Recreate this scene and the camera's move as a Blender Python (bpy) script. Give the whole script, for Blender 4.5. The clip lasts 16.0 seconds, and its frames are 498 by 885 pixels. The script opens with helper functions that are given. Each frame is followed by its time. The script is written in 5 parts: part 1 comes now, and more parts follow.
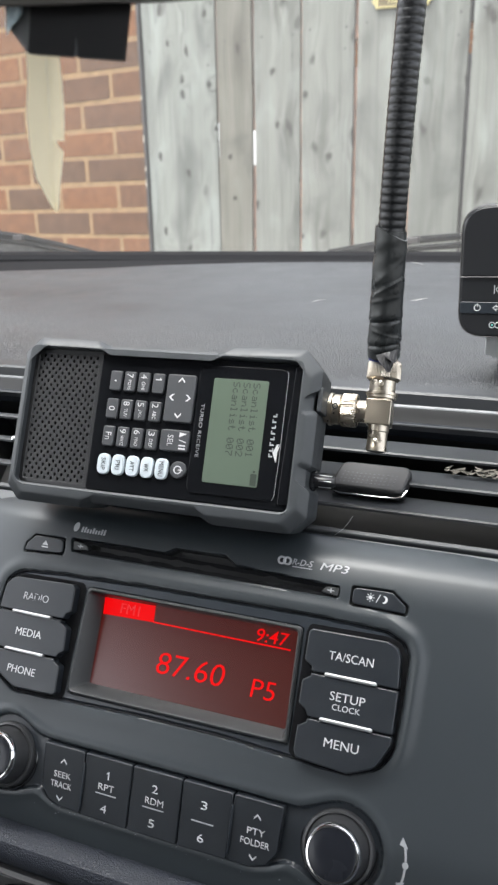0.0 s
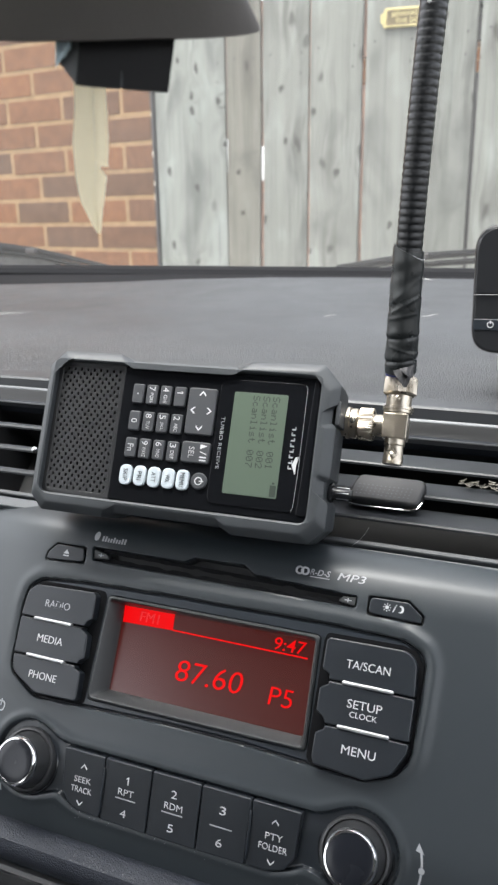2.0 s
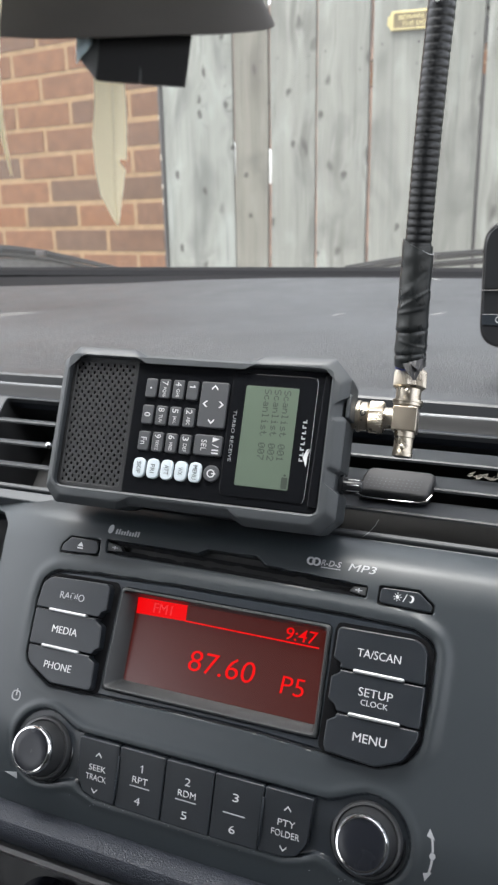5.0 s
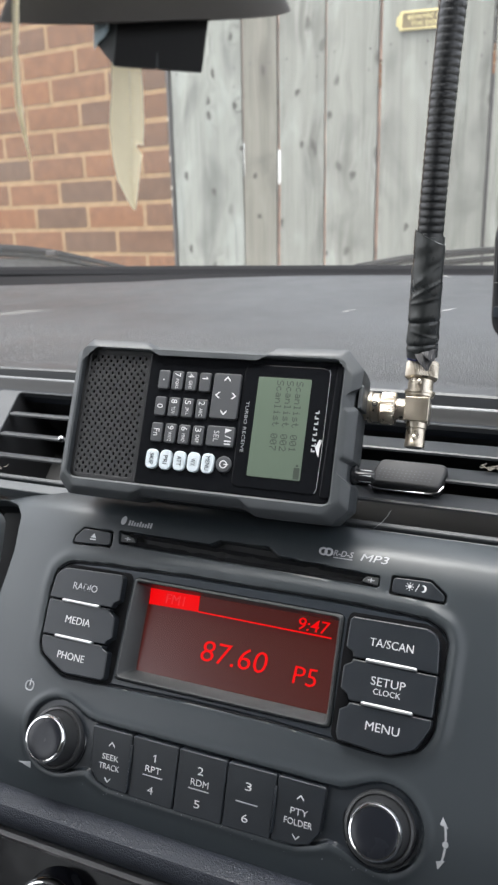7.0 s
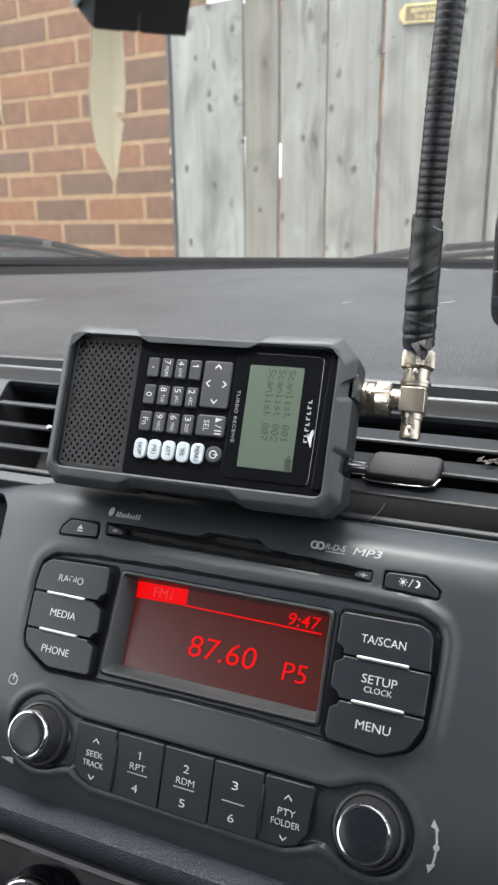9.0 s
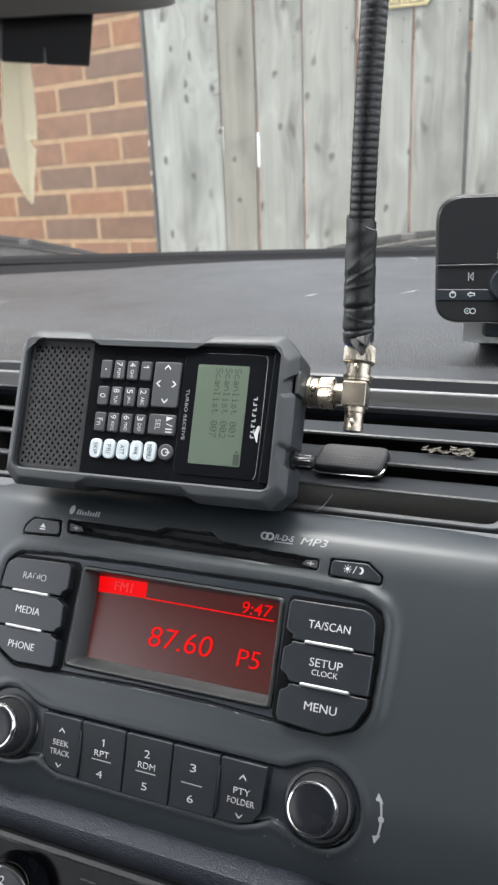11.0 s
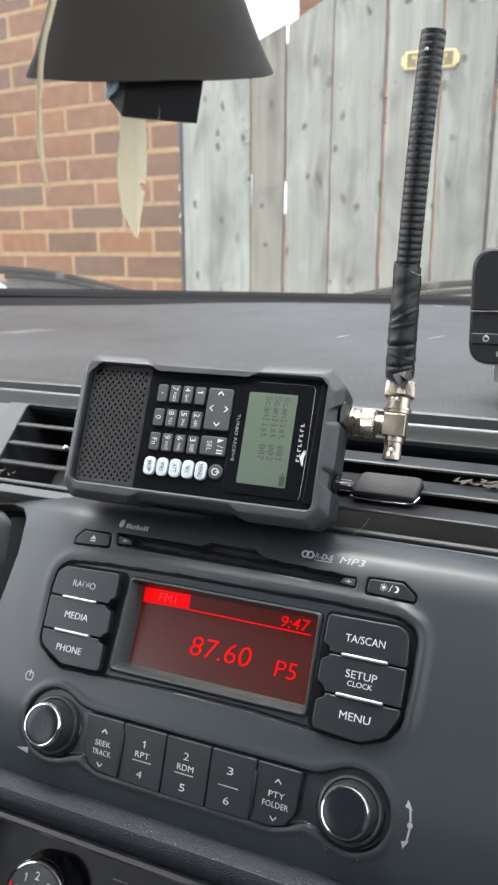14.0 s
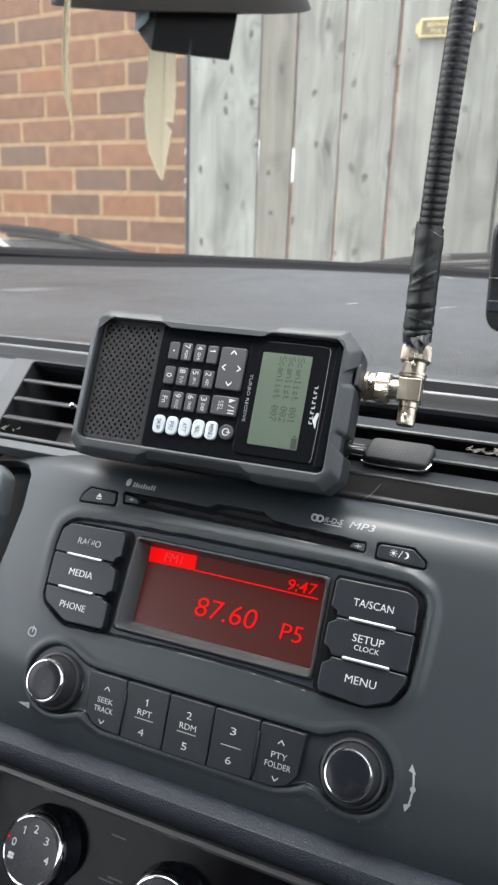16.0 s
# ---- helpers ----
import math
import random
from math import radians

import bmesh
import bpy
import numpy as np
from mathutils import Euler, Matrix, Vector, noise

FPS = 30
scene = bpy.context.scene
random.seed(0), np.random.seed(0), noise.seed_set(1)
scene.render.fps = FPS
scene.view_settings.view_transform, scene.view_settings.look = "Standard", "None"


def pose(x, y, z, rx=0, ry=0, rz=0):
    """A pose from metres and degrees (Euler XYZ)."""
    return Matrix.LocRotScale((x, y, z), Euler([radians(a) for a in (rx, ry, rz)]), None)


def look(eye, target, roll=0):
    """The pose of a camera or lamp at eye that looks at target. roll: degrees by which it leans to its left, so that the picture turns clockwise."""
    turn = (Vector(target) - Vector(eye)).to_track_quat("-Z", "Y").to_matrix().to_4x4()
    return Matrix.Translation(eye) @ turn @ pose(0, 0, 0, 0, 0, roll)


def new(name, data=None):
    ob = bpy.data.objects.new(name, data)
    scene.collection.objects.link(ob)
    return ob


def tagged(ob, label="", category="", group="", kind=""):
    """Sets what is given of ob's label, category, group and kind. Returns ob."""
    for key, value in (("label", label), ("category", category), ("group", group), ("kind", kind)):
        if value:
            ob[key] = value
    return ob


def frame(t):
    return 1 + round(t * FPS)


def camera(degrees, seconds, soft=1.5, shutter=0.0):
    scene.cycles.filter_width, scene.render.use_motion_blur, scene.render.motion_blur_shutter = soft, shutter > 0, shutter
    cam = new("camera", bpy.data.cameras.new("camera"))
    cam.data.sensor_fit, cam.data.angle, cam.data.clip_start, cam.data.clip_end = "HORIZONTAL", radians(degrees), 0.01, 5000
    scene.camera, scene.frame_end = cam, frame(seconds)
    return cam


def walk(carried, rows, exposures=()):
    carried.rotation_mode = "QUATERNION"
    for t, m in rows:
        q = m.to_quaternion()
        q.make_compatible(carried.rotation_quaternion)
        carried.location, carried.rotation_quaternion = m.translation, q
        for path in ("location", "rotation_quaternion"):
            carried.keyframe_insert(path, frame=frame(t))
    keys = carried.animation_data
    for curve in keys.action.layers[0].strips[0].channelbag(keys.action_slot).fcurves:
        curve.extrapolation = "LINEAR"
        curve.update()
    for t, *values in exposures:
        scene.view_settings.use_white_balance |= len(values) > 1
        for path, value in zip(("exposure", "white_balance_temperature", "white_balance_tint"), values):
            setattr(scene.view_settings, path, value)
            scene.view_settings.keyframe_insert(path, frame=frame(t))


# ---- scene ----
cam = camera(35.81, 16.0, soft=2.4)
cam.data.dof.use_dof, cam.data.dof.focus_distance, cam.data.dof.aperture_fstop = True, 0.37, 32.0
# seconds, place in metres, then yaw, pitch and roll in degrees
ROWS = [
    (0, 0.1420, 0.0000, 1.1278, 22.23, -17.66, -1.39),
    (0.5, 0.1385, -0.0049, 1.1276, 22.10, -17.17, -0.96),
    (1, 0.1402, -0.0077, 1.1317, 22.37, -16.83, -1.48),
    (1.5, 0.1374, -0.0095, 1.1278, 22.54, -16.86, -1.02),
    (2, 0.1384, -0.0102, 1.1303, 22.48, -16.71, -1.04),
    (2.5, 0.1386, -0.0126, 1.1319, 22.67, -16.55, -1.11),
    (3, 0.1424, -0.0149, 1.1294, 22.92, -16.27, -1.99),
    (3.5, 0.1401, -0.0161, 1.1273, 23.12, -16.39, -1.66),
    (6, 0.1379, -0.0186, 1.1269, 23.13, -16.40, -1.15),
    (6.5, 0.1359, -0.0209, 1.1243, 23.43, -16.34, -1.21),
    (7, 0.1383, -0.0205, 1.1226, 23.68, -16.25, -1.50),
    (7.5, 0.1388, -0.0231, 1.1242, 23.63, -16.09, -1.19),
    (8, 0.1390, -0.0237, 1.1231, 23.84, -16.24, -1.57),
    (8.5, 0.1404, -0.0233, 1.1212, 23.87, -16.19, -1.86),
    (9, 0.1384, -0.0111, 1.1171, 23.64, -16.54, -0.92),
    (9.5, 0.1559, 0.0125, 1.1106, 23.11, -17.75, -3.03),
    (10, 0.1626, 0.0074, 1.1151, 23.11, -17.81, -3.67),
    (12.5, 0.1617, -0.0468, 1.1271, 23.55, -15.08, -0.33),
    (13, 0.1587, -0.0522, 1.1236, 23.81, -14.12, -0.73),
    (13.5, 0.1573, -0.0496, 1.1212, 24.07, -14.19, -0.60),
    (14, 0.1566, -0.0462, 1.1229, 23.91, -14.30, -0.25),
    (14.5, 0.1581, -0.0429, 1.1222, 23.71, -14.53, -0.63),
    (15, 0.1582, -0.0400, 1.1216, 23.42, -15.19, -0.72),
    (15.5, 0.1533, -0.0398, 1.1138, 23.49, -16.22, 0.39),
    (16, 0.1479, -0.0456, 1.1158, 23.56, -16.35, 1.63),
]
walk(cam, [(t, pose(x, y, z, 90 + pitch, 0, yaw) @ pose(0, 0, 0, 0, 0, roll)) for t, x, y, z, yaw, pitch, roll in ROWS], [(0, 2.42), (10, 2.4), (12.5, 2.48), (16, 2.46)])

# ---- light: a bright overcast sky over the drive ----
world = bpy.data.worlds.new("sky")
scene.world = world
world.use_nodes = True
wn, wl = world.node_tree.nodes, world.node_tree.links
sky = wn.new("ShaderNodeTexSky")
sky.sky_type, sky.sun_disc = "NISHITA", False
sky.sun_elevation, sky.sun_rotation = radians(71), radians(225)
sky.air_density, sky.dust_density, sky.ozone_density = 1.0, 4.0, 1.0
pale = wn.new("ShaderNodeHueSaturation")
pale.inputs["Saturation"].default_value = 0.25
wl.new(sky.outputs[0], pale.inputs["Color"])
wl.new(pale.outputs[0], wn["Background"].inputs["Color"])
wn["Background"].inputs["Strength"].default_value = 0.15
sun = new("sun", bpy.data.lights.new("sun", "SUN"))
sun.data.energy, sun.data.angle, sun.data.color = 1.2, radians(40), (0.99, 1.0, 0.955)
sun.matrix_world = look((-0.9, -0.9, 3.8), (0, 0, 0))


# ---- materials ----
def mat(name, color, rough=0.5, metal=0.0, spec=0.5, var=0.0, scale=40.0, bump=0.0, bscale=900.0, rvar=0.0, coat=0.0, emit=None, power=0.0):
    """A surface with noise in colour, gloss and relief; scales per metre."""
    m = bpy.data.materials.new(name)
    m.use_nodes = True
    n, l = m.node_tree.nodes, m.node_tree.links
    b = n["Principled BSDF"]
    b.inputs["Base Color"].default_value = (*color, 1)
    b.inputs["Roughness"].default_value = rough
    b.inputs["Metallic"].default_value = metal
    b.inputs["Specular IOR Level"].default_value = spec
    b.inputs["Coat Weight"].default_value = coat
    b.inputs["Coat Roughness"].default_value = 0.05
    if emit:
        b.inputs["Emission Color"].default_value = (*emit, 1)
        b.inputs["Emission Strength"].default_value = power
    tc = n.new("ShaderNodeTexCoord")
    if var or rvar:
        t = n.new("ShaderNodeTexNoise")
        t.inputs["Scale"].default_value, t.inputs["Detail"].default_value = scale, 6
        l.new(tc.outputs["Object"], t.inputs["Vector"])
        if var:
            r = n.new("ShaderNodeValToRGB")
            r.color_ramp.elements[0].position, r.color_ramp.elements[1].position = 0.3, 0.7
            r.color_ramp.elements[0].color = (*[c * (1 - var) for c in color], 1)
            r.color_ramp.elements[1].color = (*[min(1, c * (1 + var)) for c in color], 1)
            l.new(t.outputs["Fac"], r.inputs["Fac"])
            l.new(r.outputs["Color"], b.inputs["Base Color"])
        if rvar:
            t2 = n.new("ShaderNodeTexNoise")
            t2.inputs["Scale"].default_value, t2.inputs["Detail"].default_value = scale * 2.3, 5
            l.new(tc.outputs["Object"], t2.inputs["Vector"])
            q = n.new("ShaderNodeMapRange")
            q.inputs["From Min"].default_value, q.inputs["From Max"].default_value = 0.3, 0.7
            q.inputs["To Min"].default_value, q.inputs["To Max"].default_value = max(0.02, rough - rvar), min(1, rough + rvar)
            l.new(t2.outputs["Fac"], q.inputs["Value"])
            l.new(q.outputs[0], b.inputs["Roughness"])
    if bump:
        v = n.new("ShaderNodeTexNoise")
        v.inputs["Scale"].default_value, v.inputs["Detail"].default_value = bscale, 3
        l.new(tc.outputs["Object"], v.inputs["Vector"])
        k = n.new("ShaderNodeBump")
        k.inputs["Strength"].default_value, k.inputs["Distance"].default_value = bump, 0.4 / bscale
        l.new(v.outputs["Fac"], k.inputs["Height"])
        l.new(k.outputs[0], b.inputs["Normal"])
    return m


def leather(name, color, cell, strength, rough, fade=None, spec=0.5):
    """Moulded grained skin: cells with creases between them."""
    m = mat(name, color, rough, spec=spec, var=0.12, scale=9, rvar=0.06)
    n, l = m.node_tree.nodes, m.node_tree.links
    tc = n.new("ShaderNodeTexCoord")
    warp = n.new("ShaderNodeTexNoise")
    warp.inputs["Scale"].default_value = cell * 0.7
    add = n.new("ShaderNodeVectorMath")
    add.operation = "MULTIPLY_ADD"
    add.inputs[1].default_value = (0.6 / cell,) * 3
    vo = n.new("ShaderNodeTexVoronoi")
    vo.feature = "DISTANCE_TO_EDGE"
    vo.inputs["Scale"].default_value = cell
    l.new(tc.outputs["Object"], warp.inputs["Vector"])
    l.new(warp.outputs["Color"], add.inputs[0])
    l.new(tc.outputs["Object"], add.inputs[2])
    l.new(add.outputs[0], vo.inputs["Vector"])
    r = n.new("ShaderNodeValToRGB")
    r.color_ramp.elements[1].position = 0.22
    l.new(vo.outputs["Distance"], r.inputs["Fac"])
    k = n.new("ShaderNodeBump")
    k.inputs["Strength"].default_value, k.inputs["Distance"].default_value = strength, 0.4 / cell
    l.new(r.outputs["Color"], k.inputs["Height"])
    l.new(k.outputs[0], n["Principled BSDF"].inputs["Normal"])
    if fade:
        # the moulded grain runs out flatter towards the back
        sep, q = n.new("ShaderNodeSeparateXYZ"), n.new("ShaderNodeMapRange")
        l.new(tc.outputs["Object"], sep.inputs[0])
        l.new(sep.outputs["Y"], q.inputs["Value"])
        q.inputs["From Min"].default_value, q.inputs["From Max"].default_value = fade
        q.inputs["To Min"].default_value, q.inputs["To Max"].default_value = strength, strength * 0.22
        # and stops short of the rolled front edge
        edge, both = n.new("ShaderNodeMapRange"), n.new("ShaderNodeMath")
        both.operation = "MULTIPLY"
        edge.inputs["From Min"].default_value, edge.inputs["From Max"].default_value = fade[0] - 0.016, fade[0] - 0.002
        l.new(sep.outputs["Y"], edge.inputs["Value"])
        l.new(edge.outputs[0], both.inputs[0])
        l.new(q.outputs[0], both.inputs[1])
        l.new(both.outputs[0], k.inputs["Strength"])
    return m


def wood(name, swirly=0.018, often=0.58, tint=None):
    """Weathered softwood: fine upright grain that swirls round small dark knots."""
    m = mat(name, (0.36, 0.38, 0.37), 0.85, spec=0.2)
    n, l = m.node_tree.nodes, m.node_tree.links
    b = n["Principled BSDF"]
    tc, info = n.new("ShaderNodeTexCoord"), n.new("ShaderNodeObjectInfo")
    shift = n.new("ShaderNodeVectorMath")
    shift.operation = "MULTIPLY_ADD"
    shift.inputs[1].default_value = (17.0, 0.0, 31.0)
    comb = n.new("ShaderNodeCombineXYZ")
    for i in range(3):
        l.new(info.outputs["Random"], comb.inputs[i])
    l.new(comb.outputs[0], shift.inputs[0])
    l.new(tc.outputs["Object"], shift.inputs[2])

    def stretched(scale, source, detail, dist=0.0):
        mp, t = n.new("ShaderNodeMapping"), n.new("ShaderNodeTexNoise")
        mp.inputs["Scale"].default_value = scale
        t.inputs["Scale"].default_value, t.inputs["Detail"].default_value, t.inputs["Distortion"].default_value = 1.0, detail, dist
        l.new(source, mp.inputs["Vector"])
        l.new(mp.outputs[0], t.inputs["Vector"])
        return t.outputs["Fac"]

    def ranged(value, a, b_, c, d):
        q = n.new("ShaderNodeMapRange")
        for key_, x in (("From Min", a), ("From Max", b_), ("To Min", c), ("To Max", d)):
            q.inputs[key_].default_value = x
        l.new(value, q.inputs["Value"])
        return q.outputs[0]

    def math2(op, p, q):
        k = n.new("ShaderNodeMath")
        k.operation = op
        for i_, v in enumerate((p, q)):
            if isinstance(v, float):
                k.inputs[i_].default_value = v
            else:
                l.new(v, k.inputs[i_])
        return k.outputs[0]

    def layer(base, color, fac, blend="MIX"):
        x = n.new("ShaderNodeMix")
        x.data_type, x.blend_type = "RGBA", blend
        x.inputs["B"].default_value = (*color, 1)
        l.new(fac, x.inputs["Factor"])
        l.new(base, x.inputs["A"])
        return x.outputs["Result"]

    # knots: a few big ones with wide swirls, more small ones
    knots = []
    for sx, sz, seed in ((8.5, 4.0, 0.0), (13.0, 9.5, 3.7)):
        kmap = n.new("ShaderNodeMapping")
        kmap.inputs["Scale"].default_value, kmap.inputs["Location"].default_value = (sx, 0.05, sz), (seed, seed, 0)
        kmap.inputs["Rotation"].default_value = (radians(90), 0, 0)
        wob = n.new("ShaderNodeTexNoise")
        wob.inputs["Scale"].default_value = 18.0
        l.new(shift.outputs[0], wob.inputs["Vector"])
        wa = n.new("ShaderNodeVectorMath")
        wa.operation = "MULTIPLY_ADD"
        wa.inputs[1].default_value = (0.035, 0.0, 0.05)
        l.new(wob.outputs["Color"], wa.inputs[0])
        l.new(shift.outputs[0], wa.inputs[2])
        l.new(wa.outputs[0], kmap.inputs["Vector"])
        vo = n.new("ShaderNodeTexVoronoi")
        vo.voronoi_dimensions = "2D"
        vo.inputs["Scale"].default_value, vo.inputs["Randomness"].default_value = 1.0, 1.0
        l.new(kmap.outputs[0], vo.inputs["Vector"])
        sep = n.new("ShaderNodeSeparateColor")
        l.new(vo.outputs["Color"], sep.inputs[0])
        knots.append((vo.outputs["Distance"], ranged(sep.outputs[0], often - 0.05, often + 0.05, 0.0, 1.0)))
    swirl = math2("MULTIPLY", ranged(knots[0][0], 0.0, 0.42, 1.0, 0.0), knots[0][1])
    swirl2 = math2("MULTIPLY", ranged(knots[1][0], 0.0, 0.4, 1.0, 0.0), knots[1][1])
    push = n.new("ShaderNodeCombineXYZ")
    l.new(math2("ADD", math2("MULTIPLY", swirl, swirly), math2("MULTIPLY", swirl2, swirly * 0.8)), push.inputs[0])
    bend = n.new("ShaderNodeVectorMath")
    l.new(push.outputs[0], bend.inputs[0])
    l.new(shift.outputs[0], bend.inputs[1])
    fine = stretched((150, 2, 3.2), bend.outputs[0], 4)
    coarse = stretched((38, 2, 1.3), bend.outputs[0], 5, 0.4)
    blot = stretched((9, 2, 4.5), shift.outputs[0], 6, 0.5)
    ramp = n.new("ShaderNodeValToRGB")
    e = ramp.color_ramp.elements
    e[0].position, e[0].color = 0.28, (0.09756, 0.1015, 0.09125, 1)
    e[1].position, e[1].color = 0.75, (0.1864, 0.1904, 0.1731, 1)
    x = ramp.color_ramp.elements.new(0.48)
    x.color = (0.1471, 0.1518, 0.136, 1)
    l.new(math2("ADD", math2("MULTIPLY", coarse, 0.62), math2("MULTIPLY", fine, 0.38)), ramp.inputs["Fac"])
    col = layer(ramp.outputs["Color"], (0.2281, 0.2439, 0.2266), ranged(blot, 0.53, 0.70, 0.0, 0.7))
    col = layer(col, (0.07787, 0.08024, 0.07355), ranged(blot, 0.46, 0.31, 0.0, 0.8))
    col = layer(col, (0.06922, 0.0671, 0.06057), math2("MULTIPLY", ranged(fine, 0.38, 0.28, 0.0, 0.6), 1.0))
    col = layer(col, (0.06489, 0.06277, 0.05624), math2("MULTIPLY", swirl, ranged(coarse, 0.56, 0.42, 0.0, 0.75)))
    band = stretched((13, 2, 0.45), shift.outputs[0], 3, 0.2)
    col = layer(col, (0.105, 0.108, 0.098), ranged(band, 0.5, 0.33, 0.0, 0.6))
    for (d, on), r0, r1, most in ((knots[0], 0.03, 0.09, 0.7), (knots[1], 0.05, 0.12, 0.85)):
        col = layer(col, (0.03029, 0.02816, 0.02595), math2("MULTIPLY", ranged(d, r0, r1, most, 0.0), on))
    if tint:
        even = n.new("ShaderNodeValue")
        even.outputs[0].default_value = 1.0
        col = layer(col, tint, even.outputs[0], "MULTIPLY")
    hsv = n.new("ShaderNodeHueSaturation")
    l.new(col, hsv.inputs["Color"])
    l.new(ranged(info.outputs["Random"], 0.0, 1.0, 0.82, 1.02), hsv.inputs["Value"])
    l.new(hsv.outputs[0], b.inputs["Base Color"])
    k = n.new("ShaderNodeBump")
    k.inputs["Strength"].default_value, k.inputs["Distance"].default_value = 0.2, 0.002
    l.new(fine, k.inputs["Height"])
    l.new(k.outputs[0], b.inputs["Normal"])
    return m


def brick_mat(name, joined=False):
    """Fired clay, each brick its own tone between orange and plum."""
    m = mat(name, (0.229, 0.08381, 0.03456), 0.9, spec=0.2)
    n, l = m.node_tree.nodes, m.node_tree.links
    b = n["Principled BSDF"]
    info, tc = n.new("ShaderNodeObjectInfo"), n.new("ShaderNodeTexCoord")
    ramp = n.new("ShaderNodeValToRGB")
    e = ramp.color_ramp.elements
    e[0].position, e[0].color = 0.0, (0.07479, 0.0419, 0.02419, 1)
    e[1].position, e[1].color = 1.0, (0.1389, 0.06007, 0.02477, 1)
    for p, c in ((0.2, (0.08242, 0.04261, 0.02362)), (0.42, (0.1022, 0.04819, 0.02362)), (0.75, (0.1237, 0.05517, 0.02419))):
        x = ramp.color_ramp.elements.new(p)
        x.color = (*c, 1)
    geo = n.new("ShaderNodeNewGeometry")
    chance = geo.outputs["Random Per Island"] if joined else info.outputs["Random"]
    l.new(chance, ramp.inputs["Fac"])
    add = n.new("ShaderNodeVectorMath")
    comb = n.new("ShaderNodeCombineXYZ")
    mul = n.new("ShaderNodeMath")
    mul.operation = "MULTIPLY"
    mul.inputs[1].default_value = 40
    l.new(chance, mul.inputs[0])
    l.new(mul.outputs[0], comb.inputs[0])
    l.new(tc.outputs["Object"], add.inputs[0])
    l.new(comb.outputs[0], add.inputs[1])
    t = n.new("ShaderNodeTexNoise")
    t.inputs["Scale"].default_value, t.inputs["Detail"].default_value = 28, 8
    l.new(add.outputs[0], t.inputs["Vector"])
    sr = n.new("ShaderNodeValToRGB")
    sr.color_ramp.elements[0].position, sr.color_ramp.elements[0].color = 0.3, (0.80, 0.78, 0.78, 1)
    sr.color_ramp.elements[1].position, sr.color_ramp.elements[1].color = 0.7, (1.12, 1.12, 1.12, 1)
    l.new(t.outputs["Fac"], sr.inputs["Fac"])
    mx = n.new("ShaderNodeMix")
    mx.data_type, mx.blend_type = "RGBA", "MULTIPLY"
    mx.inputs["Factor"].default_value = 1.0
    l.new(ramp.outputs["Color"], mx.inputs["A"])
    l.new(sr.outputs["Color"], mx.inputs["B"])
    l.new(mx.outputs["Result"], b.inputs["Base Color"])
    t2 = n.new("ShaderNodeTexNoise")
    t2.inputs["Scale"].default_value, t2.inputs["Detail"].default_value = 260, 5
    l.new(add.outputs[0], t2.inputs["Vector"])
    k = n.new("ShaderNodeBump")
    k.inputs["Strength"].default_value, k.inputs["Distance"].default_value = 0.4, 0.002
    l.new(t2.outputs["Fac"], k.inputs["Height"])
    l.new(k.outputs[0], b.inputs["Normal"])
    return m


def pane_mat(name, gloss, rough=0.02, dust=0.0):
    """Clear sheet: see-through, a faint mirror, a dust film that also stands in for veiling haze."""
    m = bpy.data.materials.new(name)
    m.use_nodes = True
    n, l = m.node_tree.nodes, m.node_tree.links
    n.remove(n["Principled BSDF"])
    tr, gl, mx = n.new("ShaderNodeBsdfTransparent"), n.new("ShaderNodeBsdfGlossy"), n.new("ShaderNodeMixShader")
    gl.inputs["Roughness"].default_value = rough
    mx.inputs[0].default_value = gloss
    l.new(tr.outputs[0], mx.inputs[1])
    l.new(gl.outputs[0], mx.inputs[2])
    top = mx
    if dust:
        film, top = n.new("ShaderNodeBsdfTranslucent"), n.new("ShaderNodeMixShader")
        film.inputs["Color"].default_value = (0.9, 0.9, 0.88, 1)
        smear, amount = n.new("ShaderNodeTexNoise"), n.new("ShaderNodeMapRange")
        smear.inputs["Scale"].default_value, smear.inputs["Detail"].default_value = 7.0, 6
        amount.inputs["To Min"].default_value, amount.inputs["To Max"].default_value = dust * 0.6, dust * 1.4
        l.new(smear.outputs["Fac"], amount.inputs["Value"])
        l.new(amount.outputs[0], top.inputs[0])
        l.new(mx.outputs[0], top.inputs[1])
        l.new(film.outputs[0], top.inputs[2])
    l.new(top.outputs[0], n["Material Output"].inputs["Surface"])
    return m


FASCIA = mat("satin_grey_plastic", (0.0262, 0.0324, 0.0372), 0.41, spec=0.55, var=0.06, scale=6, bump=0.1, bscale=2600, rvar=0.05)
BEZEL = mat("dark_plastic", (0.0195, 0.024, 0.030), 0.3, var=0.1, scale=30, bump=0.1, bscale=2600)
FRAME = mat("grey_surround", (0.027, 0.0295, 0.031), 0.46, var=0.08, scale=40, bump=0.06, bscale=2600)
KNOBBODY = mat("knob_side", (0.03, 0.031, 0.033), 0.38, var=0.1, scale=90, rvar=0.05)
KNOBGLOSS = mat("knob_gloss", (0.012, 0.0135, 0.018), 0.26, spec=0.32, var=0.06, scale=40, rvar=0.04)
KEYMAT = mat("soft_black_plastic", (0.0165, 0.0198, 0.0242), 0.33, var=0.08, scale=60, bump=0.12, bscale=3000, rvar=0.05)
DEEP = mat("unlit_black_plastic", (0.0105, 0.011, 0.012), 0.55)
DASH = leather("dash_skin", (0.03, 0.0325, 0.036), 500, 0.9, 0.45, (0.41, 0.6), 0.9)
DASH.node_tree.nodes["Principled BSDF"].inputs["Specular IOR Level"].default_value = 0.42
